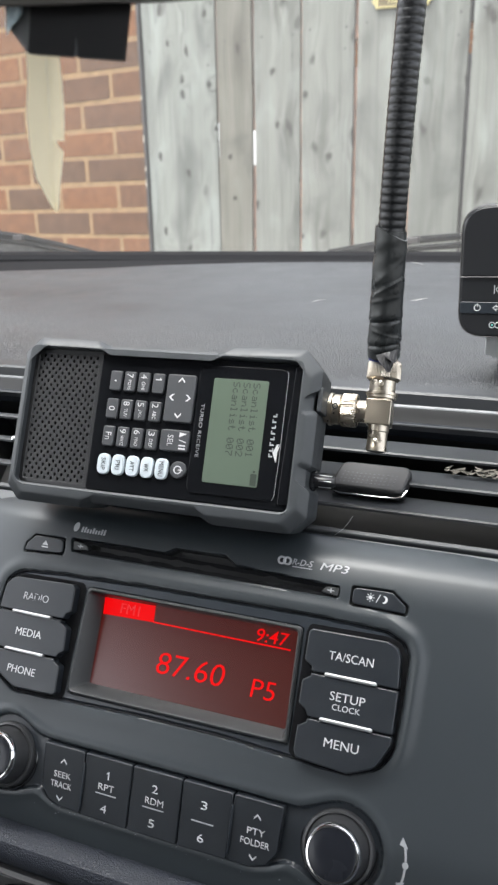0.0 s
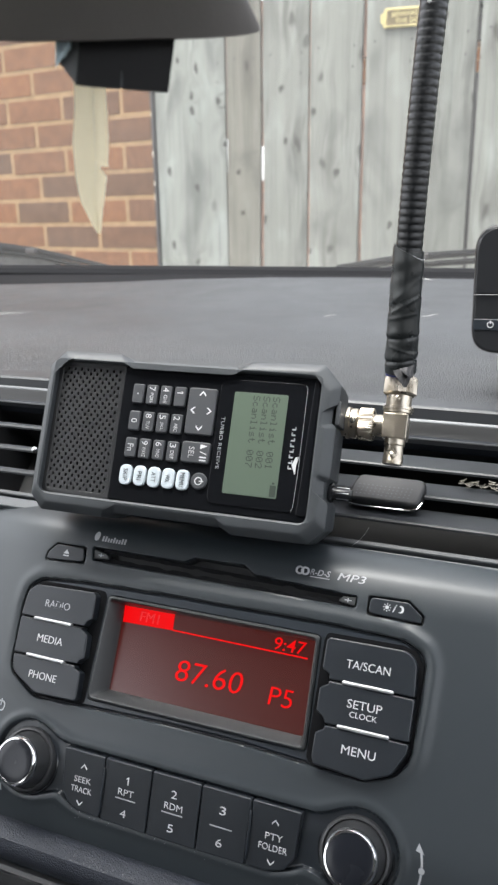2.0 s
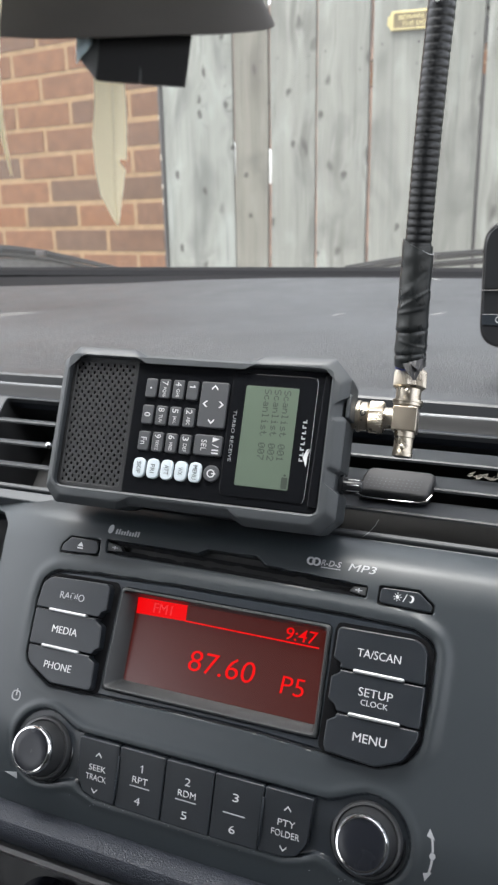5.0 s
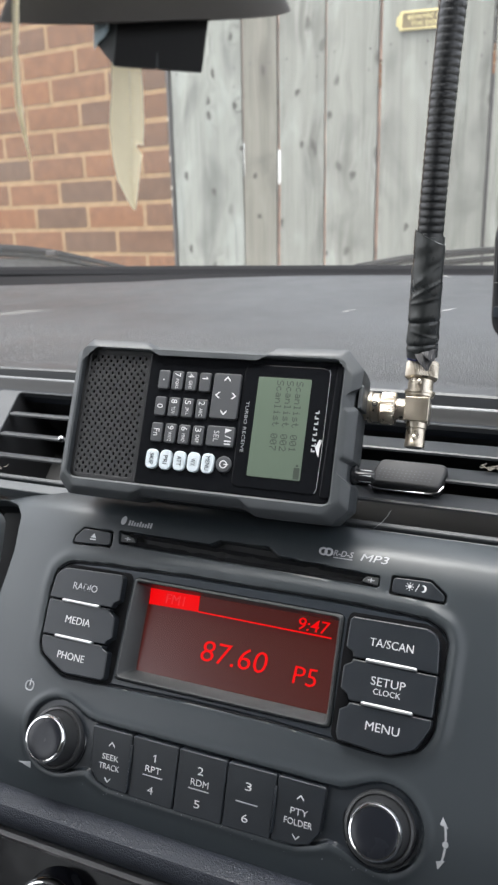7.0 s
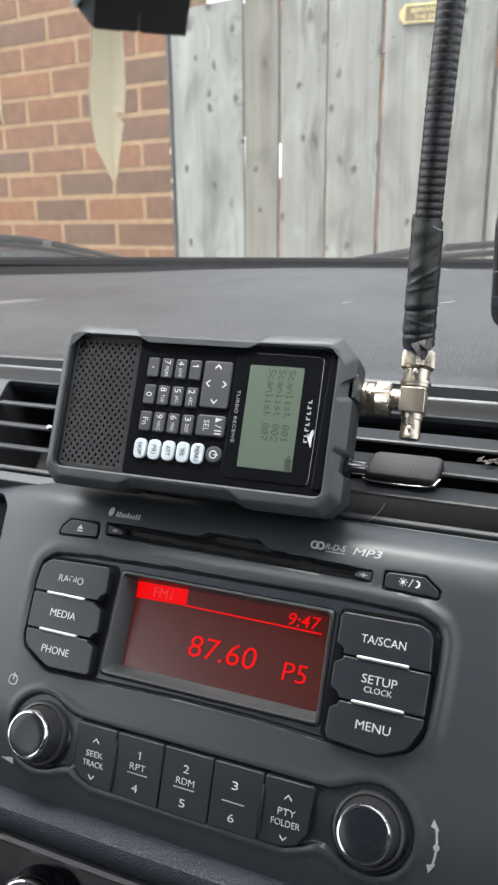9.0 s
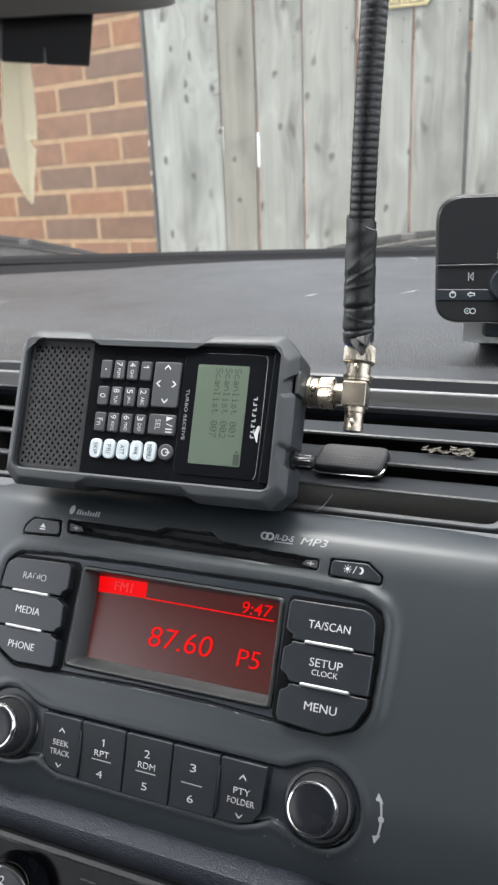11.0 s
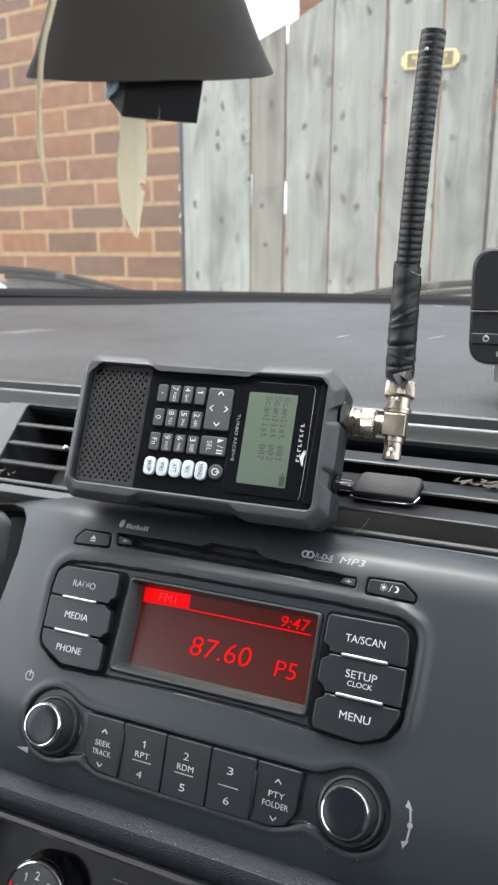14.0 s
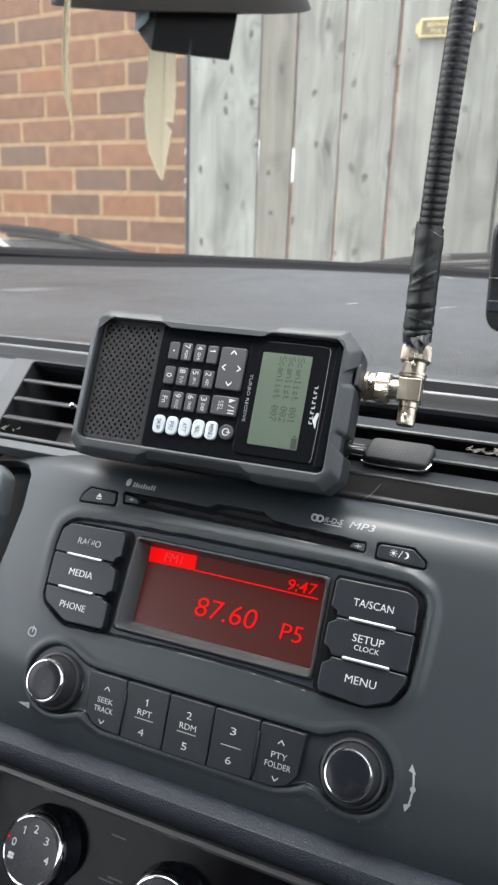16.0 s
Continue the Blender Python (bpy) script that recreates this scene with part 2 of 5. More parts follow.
ROLL = leather("grained_roll", (0.0195, 0.0235, 0.033), 820, 0.42, 0.46)
TRIM_LIT = mat("satin_trim_lit", (0.083, 0.088, 0.094), 0.45, metal=0.4, var=0.05, scale=20)
LIPGREY = mat("grey_lip", (0.075, 0.074, 0.074), 0.4, var=0.08, scale=20)
SLAT = mat("vent_plastic", (0.034, 0.037, 0.0405), 0.42, spec=0.4, var=0.15, scale=25, bump=0.08, bscale=1800)
CASE = mat("rubbery_grey_case", (0.038, 0.043, 0.0475), 0.5, var=0.08, scale=30, bump=0.2, bscale=2500, rvar=0.06)
GLOSS = mat("gloss_black", (0.02, 0.021, 0.023), 0.16, rvar=0.04, scale=30)
FRONTBLACK = mat("scanner_front", (0.006, 0.0065, 0.0078), 0.12, spec=0.18, rvar=0.03, scale=30)
KEYCAP = mat("key_grey", (0.042, 0.045, 0.05), 0.5, var=0.06, scale=80)
KEYLIT = mat("pale_key", (0.5, 0.56, 0.6), 0.45, var=0.04, scale=60)
INK = mat("white_print", (0.58, 0.59, 0.60), 0.5)
GREYINK = mat("grey_print", (0.36, 0.37, 0.385), 0.5)
DARKINK = mat("dark_print", (0.03, 0.035, 0.04), 0.5)
LCD = mat("lcd_green", (0.085, 0.114, 0.086), 0.35, var=0.04, scale=25)
LCDINK = mat("lcd_ink", (0.03, 0.04, 0.031), 0.5)
NICKEL = mat("nickel", (0.52, 0.465, 0.385), 0.3, metal=1.0, var=0.04, scale=60, rvar=0.08)
CHROME = mat("chrome", (0.75, 0.76, 0.77), 0.1, metal=1.0)
SILVER = mat("silver_line", (0.55, 0.56, 0.57), 0.3, metal=0.6)
TAPE = mat("black_tape", (0.019, 0.0215, 0.0225), 0.3, var=0.2, scale=60, bump=0.07, bscale=120, rvar=0.08)
CONDUIT = mat("black_conduit", (0.009, 0.010, 0.0115), 0.31, var=0.15, scale=70)
SCREEN = mat("display_back", (0.014, 0.007, 0.006), 0.24, spec=0.7, emit=(1.0, 0.07, 0.035), power=0.0105)
RED = mat("lit_red", (0.1, 0.0, 0.0), 0.5, spec=0.1, emit=(1.0, 0.002, 0.004), power=0.16)
REDDIM = mat("dim_red", (0.2, 0.01, 0.01), 0.4, emit=(1.0, 0.01, 0.01), power=0.1)
HIDE = mat("brown_black_hide", (0.105, 0.096, 0.089), 0.75, var=0.12, scale=30, bump=0.15, bscale=900)
CARD = mat("black_card", (0.012, 0.012, 0.014), 0.55, var=0.15, scale=60)
CARDSIDE = mat("grey_card", (0.088, 0.0935, 0.099), 0.6, var=0.15, scale=60)
FEATHER = mat("feather", (0.84, 0.785, 0.62), 0.75, var=0.08, scale=160, bump=0.3, bscale=1500)
_n, _l = FEATHER.node_tree.nodes, FEATHER.node_tree.links
_t, _x = _n.new("ShaderNodeBsdfTranslucent"), _n.new("ShaderNodeMixShader")
_t.inputs["Color"].default_value = (0.98, 0.89, 0.63, 1)
_x.inputs[0].default_value = 0.7
_l.new(_n["Principled BSDF"].outputs[0], _x.inputs[1])
_l.new(_t.outputs[0], _x.inputs[2])
_l.new(_x.outputs[0], _n["Material Output"].inputs["Surface"])
QUILL = mat("quill", (0.95, 0.9, 0.74), 0.5)
BRICK = brick_mat("brick_clay")
BRICKS = brick_mat("brick_clay_joined", True)
MORTAR = mat("mortar", (0.1999, 0.1297, 0.0694), 0.95, spec=0.1, var=0.18, scale=30, bump=0.6, bscale=300)
WOOD = wood("weathered_wood")
SWIRLWOOD = wood("swirled_wood", 0.05, 0.42, (1.05, 1.07, 1.08))
BROWNWOOD = wood("brown_weathered_wood", 0.012, 0.6, (0.84, 0.79, 0.74))
RUST = mat("raw_orange_wood", (0.27, 0.1665, 0.1215), 0.9, var=0.45, scale=14)
SCRATCH = mat("pale_scratch", (0.26, 0.26, 0.255), 0.7, var=0.3, scale=160)
SCUFF = mat("scuffed_plastic", (0.048, 0.048, 0.047), 0.7, var=0.3, scale=160)
OLDWOOD = mat("brown_grey_wood", (0.0945, 0.07425, 0.0594), 0.9, var=0.3, scale=14)
SPEAKER = mat("speaker_plastic", (0.0165, 0.017, 0.018), 0.35, var=0.08, scale=60)
PANELBLACK = mat("heater_black", (0.005, 0.005, 0.006), 0.14, spec=0.1, rvar=0.05)
PALEBLUE = mat("pale_blue_foil", (0.60, 0.76, 0.90), 0.4, var=0.2, scale=300)
DIMPRINT = mat("dim_print", (0.10, 0.10, 0.10), 0.5)
PIPE = mat("dark_pipe", (0.0275, 0.0248, 0.0248), 0.6, var=0.3, scale=40)
BRASS = mat("brass", (0.3325, 0.285, 0.1283), 0.45, metal=0.4, var=0.15, scale=60)
ENAMEL = mat("pale_paint", (0.3069, 0.2871, 0.2376), 0.6, var=0.15, scale=90)
SIGNFIELD = mat("tarnished_brass", (0.0935, 0.0715, 0.033), 0.55, metal=0.4, var=0.25, scale=90)
RUBBER = mat("black_rubber", (0.007, 0.0072, 0.0082), 0.85, spec=0.08)
LINING = mat("roof_lining", (0.42, 0.43, 0.44), 0.95, var=0.05, scale=30, bump=0.3, bscale=700)
DOORCARD = mat("door_plastic", (0.05, 0.05, 0.052), 0.6, var=0.1, scale=12)
GROUND = mat("drive", (0.105, 0.102, 0.0963), 0.95, var=0.25, scale=9, bump=0.5, bscale=160)
STEEL = mat("brushed_clip", (0.55, 0.56, 0.56), 0.45, metal=0.4, var=0.06, scale=80)
LEAF = mat("dry_leaf", (0.11, 0.103, 0.087), 0.9, var=0.4, scale=200)
NAVY = mat("blue_black_plastic", (0.007, 0.009, 0.013), 0.6, spec=0.2)
GRILLE = mat("grey_perforated", (0.16, 0.175, 0.187), 0.6, var=0.1, scale=60)
TEAL = mat("teal_print", (0.1, 0.45, 0.38), 0.5)
BLUE = mat("blue_bit", (0.025, 0.035, 0.16), 0.5)
# the dust film here also imitates glare veiling the view outside
WINDSCREEN = pane_mat("windscreen_glass", 0.025, 0.02, 0.012)


# ---- building helpers: all lengths in millimetres ----
def thing(name, m=None, label="", category="", group="", kind=""):
    ob = new(name)
    ob.matrix_world = m or Matrix()
    return tagged(ob, label, category, group, kind)


def part(name, bm, material, parent, label="", smooth=True, m=None, kind=""):
    """Link a bmesh in millimetres as one mesh under a thing or a part."""
    if isinstance(bm, bmesh.types.BMesh):
        if m:
            bm.transform(m)
        bm.transform(Matrix.Scale(0.001, 4))
        bmesh.ops.recalc_face_normals(bm, faces=bm.faces)
        me = bpy.data.meshes.new(name)
        bm.to_mesh(me)
        bm.free()
    else:
        me = bm
    me.materials.clear()
    me.materials.append(material)
    if smooth:
        me.shade_smooth()
        me.set_sharp_from_angle(angle=radians(35))
    ob = new(name, me)
    ob.parent = parent
    return tagged(ob, label, kind=kind)


def arc_poly(pts, r, seg=5):
    """A polygon with its corners rounded by r (a number, or one for each corner)."""
    out, n = [], len(pts)
    for i in range(n):
        a, b, c = Vector(pts[i - 1]), Vector(pts[i]), Vector(pts[(i + 1) % n])
        u, v = (a - b), (c - b)
        rr = r[i] if isinstance(r, (list, tuple)) else r
        ang = u.angle(v)
        d = min(rr / max(math.tan(ang / 2), 1e-3), u.length * 0.48, v.length * 0.48)
        p, q = b + u.normalized() * d, b + v.normalized() * d
        for k in range(seg + 1):
            t = k / seg
            out.append(p * (1 - t) ** 2 + b * 2 * t * (1 - t) + q * t * t)
    return [(p.x, p.y) for p in out]


def inset(pts, d):
    """The outline moved inwards by d (for outlines that turn anticlockwise)."""
    area = sum(pts[i - 1][0] * pts[i][1] - pts[i][0] * pts[i - 1][1] for i in range(len(pts)))
    s = 1 if area > 0 else -1
    out, n = [], len(pts)
    for i in range(n):
        a, b, c = Vector(pts[i - 1]), Vector(pts[i]), Vector(pts[(i + 1) % n])
        e1, e2 = (b - a), (c - b)
        if e1.length < 1e-6 or e2.length < 1e-6:
            e1 = e2 = c - a
        n1, n2 = Vector((-e1.y, e1.x)).normalized() * s, Vector((-e2.y, e2.x)).normalized() * s
        h = n1 + n2
        h = h.normalized() if h.length > 1e-6 else n1
        k = d / max(h.dot(n1), 0.5)
        out.append((b.x + h.x * k, b.y + h.y * k))
    return out


def rect(x0, y0, x1, y1, r=1.0, seg=4):
    return arc_poly([(x0, y0), (x1, y0), (x1, y1), (x0, y1)], r, seg)


def loft(bm, rings, cap0=True, cap1=True):
    """Skin a row of rings of equal count, each a list of 3D points."""
    vs = [[bm.verts.new(p) for p in ring] for ring in rings]
    n = len(rings[0])
    for a, b in zip(vs, vs[1:]):
        for i in range(n):
            bm.faces.new((a[i], a[(i + 1) % n], b[(i + 1) % n], b[i]))
    if cap0:
        bm.faces.new(vs[0][::-1])
    if cap1:
        bm.faces.new(vs[-1])
    return bm


def slab(outline, w0, w1, edge=0.6, bm=None, flat=0.02):
    """An outline raised from w0 to w1 with its upper edge rounded."""
    bm = bm or bmesh.new()
    rings = [[(x, y, w0) for x, y in outline], [(x, y, w1 - edge - 0.02) for x, y in outline]]
    for k in range(4):
        a = math.pi / 2 * k / 3
        rings.append([(x, y, w1 - edge * (1 - math.sin(a))) for x, y in inset(outline, edge * (1 - math.cos(a)))])
    if flat:
        rings.append([(x, y, w1) for x, y in inset(outline, edge + flat)])
    return loft(bm, rings)


def ringslab(outer, inner, w0, w1, edge=0.5, bm=None):
    """A frame between two outlines of equal count."""
    bm = bm or bmesh.new()
    rows = []
    rows.append([(x, y, w0) for x, y in outer])
    rows.append([(x, y, w1 - edge) for x, y in outer])
    rows.append([(x, y, w1) for x, y in inset(outer, edge)])
    rows.append([(x, y, w1) for x, y in inset(inner, -edge)])
    rows.append([(x, y, w1 - edge) for x, y in inner])
    rows.append([(x, y, w0) for x, y in inner])
    return loft(bm, rows, False, False)


def lathe(profile, seg=40, bm=None, m=None, knurl=0.0, rows=(), ribs=40):
    """Turn (radius, height) about z; knurl notches the rows given."""
    bm = bm or bmesh.new()
    rings = []
    for j, (r, z) in enumerate(profile):
        ring = []
        for i in range(seg):
            a = 2 * math.pi * i / seg
            rr = r - (knurl * (0.5 - 0.5 * math.cos(a * ribs)) if j in rows else 0)
            p = Vector((rr * math.cos(a), rr * math.sin(a), z))
            ring.append(m @ p if m else p)
        rings.append(ring)
    return loft(bm, rings)


def tube(path, radius, seg=12, bm=None, squash=None):
    """A round bar along a path; radius a number or one for each point."""
    bm = bm or bmesh.new()
    pts = [Vector(p) for p in path]
    rings, up = [], Vector((0.13, 0.31, 0.94))
    for i, p in enumerate(pts):
        d = (pts[min(i + 1, len(pts) - 1)] - pts[max(i - 1, 0)]).normalized()
        s = d.cross(up).normalized() if d.cross(up).length > 0.1 else d.cross(Vector((1, 0, 0))).normalized()
        q = s.cross(d)
        r = radius[i] if isinstance(radius, (list, tuple)) else radius
        rings.append([p + (s * math.cos(a) + q * math.sin(a)) * r for a in [2 * math.pi * k / seg for k in range(seg)]])
    return loft(bm, rings)


def box(x0, y0, z0, x1, y1, z1, bm=None):
    bm = bm or bmesh.new()
    return loft(bm, [[(x0, y0, z), (x1, y0, z), (x1, y1, z), (x0, y1, z)] for z in (z0, z1)])


def sweep(profile, x0, x1, n=2, bm=None, shape=None):
    """Carry a closed (y, z) profile along x."""
    bm = bm or bmesh.new()
    rings = []
    for i in range(n):
        x = x0 + (x1 - x0) * i / (n - 1)
        ring = [(x, y, z) for y, z in profile]
        rings.append([shape(*p) for p in ring] if shape else ring)
    return loft(bm, rings)


def lettering(text, x, y, w, width, height, material, parent, turn=0.0, depth=0.12, m=None, thin=0.0, over=None, slant=0.0):
    """Letters of the built-in font, fitted to a width and height, centred at (x, y) on a face at w."""
    cu = bpy.data.curves.new("lettering", "FONT")
    cu.body, cu.size, cu.extrude, cu.offset = text, 10.0, depth, thin
    cu.resolution_u, cu.shear = 3, slant
    ob = bpy.data.objects.new("lettering", cu)
    scene.collection.objects.link(ob)
    bpy.context.view_layer.update()
    me = bpy.data.meshes.new_from_object(ob.evaluated_get(bpy.context.evaluated_depsgraph_get()))
    bpy.data.objects.remove(ob)
    co = np.empty(len(me.vertices) * 3)
    me.vertices.foreach_get("co", co)
    co = co.reshape(-1, 3)
    lo, hi = co.min(0), co.max(0)
    sx = width / (hi[0] - lo[0])
    sy = height / (hi[1] - lo[1]) if height else sx
    fit = Matrix.Translation((x, y, w)) @ Matrix.Rotation(radians(turn), 4, "Z") @ Matrix.Diagonal((sx, sy, 1, 1)) @ Matrix.Translation((-(lo[0] + hi[0]) / 2, -(lo[1] + hi[1]) / 2, 0))
    me.transform(fit)
    if over:
        for v in me.vertices:
            v.co.z += float(over(np.array([v.co.x]), np.array([v.co.y]))[0])
    me.transform(Matrix.Scale(0.001, 4) @ (m or Matrix()))
    return part("lettering", me, material, parent, smooth=False)


def mark(outline, w, material, parent, name="mark", m=None, depth=0.2, over=None):
    """A thin printed shape."""
    lift = [float(over(np.array([x]), np.array([y]))[0]) if over else 0.0 for x, y in outline]
    bm = loft(bmesh.new(), [[(x, y, w - depth + h) for (x, y), h in zip(outline, lift)], [(x, y, w + h) for (x, y), h in zip(outline, lift)]])
    return part(name, bm, material, parent, smooth=False, m=m)


def numeral_one(x, y, w, h, material, parent, m=None, turn=0.0):
    """The figure 1 with a short flag."""
    c, s = math.cos(radians(turn)), math.sin(radians(turn))
    pts = [(0.02, -0.5), (0.17, -0.5), (0.17, 0.5), (0.05, 0.5), (-0.2, 0.31), (-0.2, 0.17), (0.02, 0.32)]
    return mark([(x + (px * c - py * s) * h, y + (px * s + py * c) * h) for px, py in pts], w + 0.1, material, parent, "numeral", m)


def chevron(x, y, s, way, w, material, parent, m=None, t=0.9):
    """An open arrow head that points up, down, left or right."""
    pts = [(-s, -s * 0.55), (0, s * 0.55), (s, -s * 0.55), (s, -s * 0.55 - t), (0, s * 0.55 - t), (-s, -s * 0.55 - t)]
    rot = {"up": 0, "left": 90, "down": 180, "right": 270}[way]
    c, sn = math.cos(radians(rot)), math.sin(radians(rot))
    return mark([(x + px * c - (py + t / 2) * sn, y + px * sn + (py + t / 2) * c) for px, py in pts], w, material, parent, "arrow", m)


def grid_mesh(xs, ys, fn):
    """A sheet over xs and ys; fn gives the points as arrays."""
    X, Y = np.meshgrid(xs, ys)
    P = np.stack(fn(X, Y), -1).reshape(-1, 3) * 0.001
    nx, ny = len(xs), len(ys)
    i = (np.arange(ny - 1)[:, None] * nx + np.arange(nx - 1)[None, :]).ravel()
    F = np.stack([i, i + 1, i + nx + 1, i + nx], -1)
    me = bpy.data.meshes.new("sheet")
    me.from_pydata(P.tolist(), [], F.tolist())
    return me


def sdf_poly(X, Y, pts):
    """Distance to a closed outline, negative inside."""
    d = np.full(X.shape, 1e9)
    inside = np.zeros(X.shape, bool)
    for (x0, y0), (x1, y1) in zip(pts, pts[1:] + pts[:1]):
        ex, ey = x1 - x0, y1 - y0
        t = np.clip(((X - x0) * ex + (Y - y0) * ey) / (ex * ex + ey * ey + 1e-9), 0, 1)
        d = np.minimum(d, np.hypot(X - x0 - t * ex, Y - y0 - t * ey))
        c = ((y0 > Y) != (y1 > Y)) & (X < (x1 - x0) * (Y - y0) / (y1 - y0 + 1e-12) + x0)
        inside ^= c
    return np.where(inside, -d, d)


def smooth01(t):
    t = np.clip(t, 0, 1)
    return t * t * (3 - 2 * t)


def basis(o, u, v):
    u, v = Vector(u).normalized(), Vector(v)
    v = (v - u * v.dot(u)).normalized()
    w = u.cross(v)
    return Matrix(((u.x, v.x, w.x, o[0]), (u.y, v.y, w.y, o[1]), (u.z, v.z, w.z, o[2]), (0, 0, 0, 1)))


PANEL = basis((0, 0.2573, 0.92815), (1, 0, 0), (0, 0.532, 0.8465))
SCAN = basis((-0.0121, 0.2953, 1.0291), (0.99728, 0.07123, -0.01898), (-0.01207, 0.41178, 0.9112))
WALL = Matrix.Translation((-1.1058, 2.0801, 0)) @ Matrix.Rotation(radians(-7.136), 4, "Z")
CHARM = basis((0.03, 0.168, 1.17), (math.cos(0.4), math.sin(0.4), 0), (0, 0, 1))


# ---- outside: drive, brick wall, board fence ----
ground = part("ground", grid_mesh(np.linspace(-40000, 40000, 41), np.linspace(-40000, 60000, 41), lambda X, Y: (X, Y, 4 * np.sin(X * 0.0011) * np.sin(Y * 0.0009))), GROUND, None)
tagged(ground, "grey concrete drive outside the car", "ground", kind="structure")

wall = thing("wall_north", WALL, "brick house wall of mixed orange and plum stretchers", "wall", kind="structure")
part("mortar", box(-3200, 0.9, 0, 104, 215, 5300), MORTAR, wall, "sandy mortar bed")


def brick_mesh():
    o = rect(-106, -31.1, 106, 31.1, 5, 2)
    bm = slab(o, -60, 0, 1.6, flat=0.6)
    bm.transform(Matrix.Rotation(radians(90), 4, "X"))
    bm.transform(Matrix.Scale(0.001, 4))
    bmesh.ops.recalc_face_normals(bm, faces=bm.faces)
    me = bpy.data.meshes.new("brick")
    bm.to_mesh(me)
    bm.free()
    me.materials.append(BRICK)
    return me


def fence_board(name, s0, s1, z1a, z1b, front, tilt, parent, material=None):
    """One sawn board with worn arrises and a skewed top."""
    bm = bmesh.new()
    n = 26
    rings = []
    for k in range(n):
        z = 120 + (min(z1a, z1b) - 130) * k / (n - 1)
        wob = noise.noise(Vector((s0 * 0.01, z * 0.004, 0))) * 2.5
        wob2 = noise.noise(Vector((s1 * 0.01, z * 0.004, 5))) * 2.5
        o = rect(s0 + wob, front, s1 + wob2, front + 10, 2.0, 2)
        last = k == n - 1
        rings.append([(x + tilt * (z - 1100) / 1000, y, (z1a + (z1b - z1a) * (x - s0) / (s1 - s0)) if last else z) for x, y in o])
    loft(bm, rings)
    return part(name, bm, material or WOOD, parent)


fence = thing("fence", WALL, "weathered grey board fence with uneven tops and narrow gaps", "fence")
BOARDS = [
    (115, 344.5, 1650, 1655, 4, 5), (352, 452, 1650, 1684, -2, 14), (460, 590, 1682, 1738, 3, 8), (598, 735, 1744, 1775, -3, 5),
    (743, 876, 1775, 1800, 2, 5), (884, 1007, 1815, 1830, -2, 4), (1015, 1150, 1835, 1840, 3, 3), (1158, 1300, 1840, 1840, -2, 2),
    (1308, 1440, 1840, 1835, 2, 0), (1448, 1590, 1835, 1830, -1, 0), (1598, 1760, 1830, 1800, 2, 0),
]
BOARDS += [(1768 + 148 * k, 1908 + 148 * k, 1800 - 12 * k, 1790 - 12 * k, (-2, 3)[k % 2], 0) for k in range(9)]
for s0, s1, za, zb, fr, tl in BOARDS:
    fence_board("board", s0, s1, za, zb, fr, tl, fence, {115: SWIRLWOOD, 352: BROWNWOOD}.get(s0))
# nail heads near the boards' edges
for s0, s1, za, zb, fr, tl in BOARDS[:8]:
    for x, z in ((s0 + 22, 1512), (s1 - 20, 1508), (s1 - 23, 1462)):
        part("nail_head", lathe([(2.6, 0.0), (2.4, 0.8), (0.3, 1.1)], 8, m=Matrix.Translation((x + tl * (z - 1100) / 1000, fr, z)) @ Matrix.Rotation(radians(90), 4, "X")), PIPE, fence)
# strips behind the gaps leave short slits of daylight open
SLITS = {348: [(1232, 1320)], 456: [(1208, 1296)], 594: [], 739: [(1420, 1483)], 880: [(1463, 1502)], 1011: [(1424, 1452), (1457, 1490), (1540, 1700)], 1154: [(1300, 1400)], 1304: [], 1444: [], 1594: []}
for s, holes in SLITS.items():
    z = 120
    for a, b in holes + [(1640 if s < 600 else 1760, None)]:
        if a > z + 5:
            lean = 0.001 * {348: 9, 456: 11, 594: 6.5}.get(s, 4)
            part("backing_strip", loft(bmesh.new(), [[(x + lean * (h - 1100), y, h) for x, y in ((s - 9, 8.6), (s + 9, 8.6), (s + 9, 30), (s - 9, 30))] for h in (z, a)]), {348: OLDWOOD, 1011: PIPE}.get(s, RUST), fence, smooth=False)
        if b:
            z = b
for z in (420, 1560):
    part("rail", slab(rect(118, z - 40, 3090, z + 40, 3), 30, 68, 3), WOOD, fence, m=Matrix(((1, 0, 0, 0), (0, 0, 1, 0), (0, 1, 0, 0), (0, 0, 0, 1))))
corner = thing("corner_strip", WALL, "dark painted edge strip where brickwork meets the fence", "trim", kind="structure")
part("strip", box(105, -4, 0, 112, 30, 5200), PIPE, corner)
for z, h, w in ((1292, 13, 4), (1212, 9, 5), (1398, 7, 3), (1172, 16, 2.5)):
    part("chip", slab(arc_poly([(105.5, z - h), (105.5 + w, z - h * 0.4), (104.8 + w, z + h * 0.5), (106.2, z + h), (105.2, z)], 1.2, 2), 4.0, 4.6, 0.2), ENAMEL, corner, "pale paint chip", m=Matrix(((1, 0, 0, 0), (0, 0, -1, 0), (0, 1, 0, 0), (0, 0, 0, 1))))

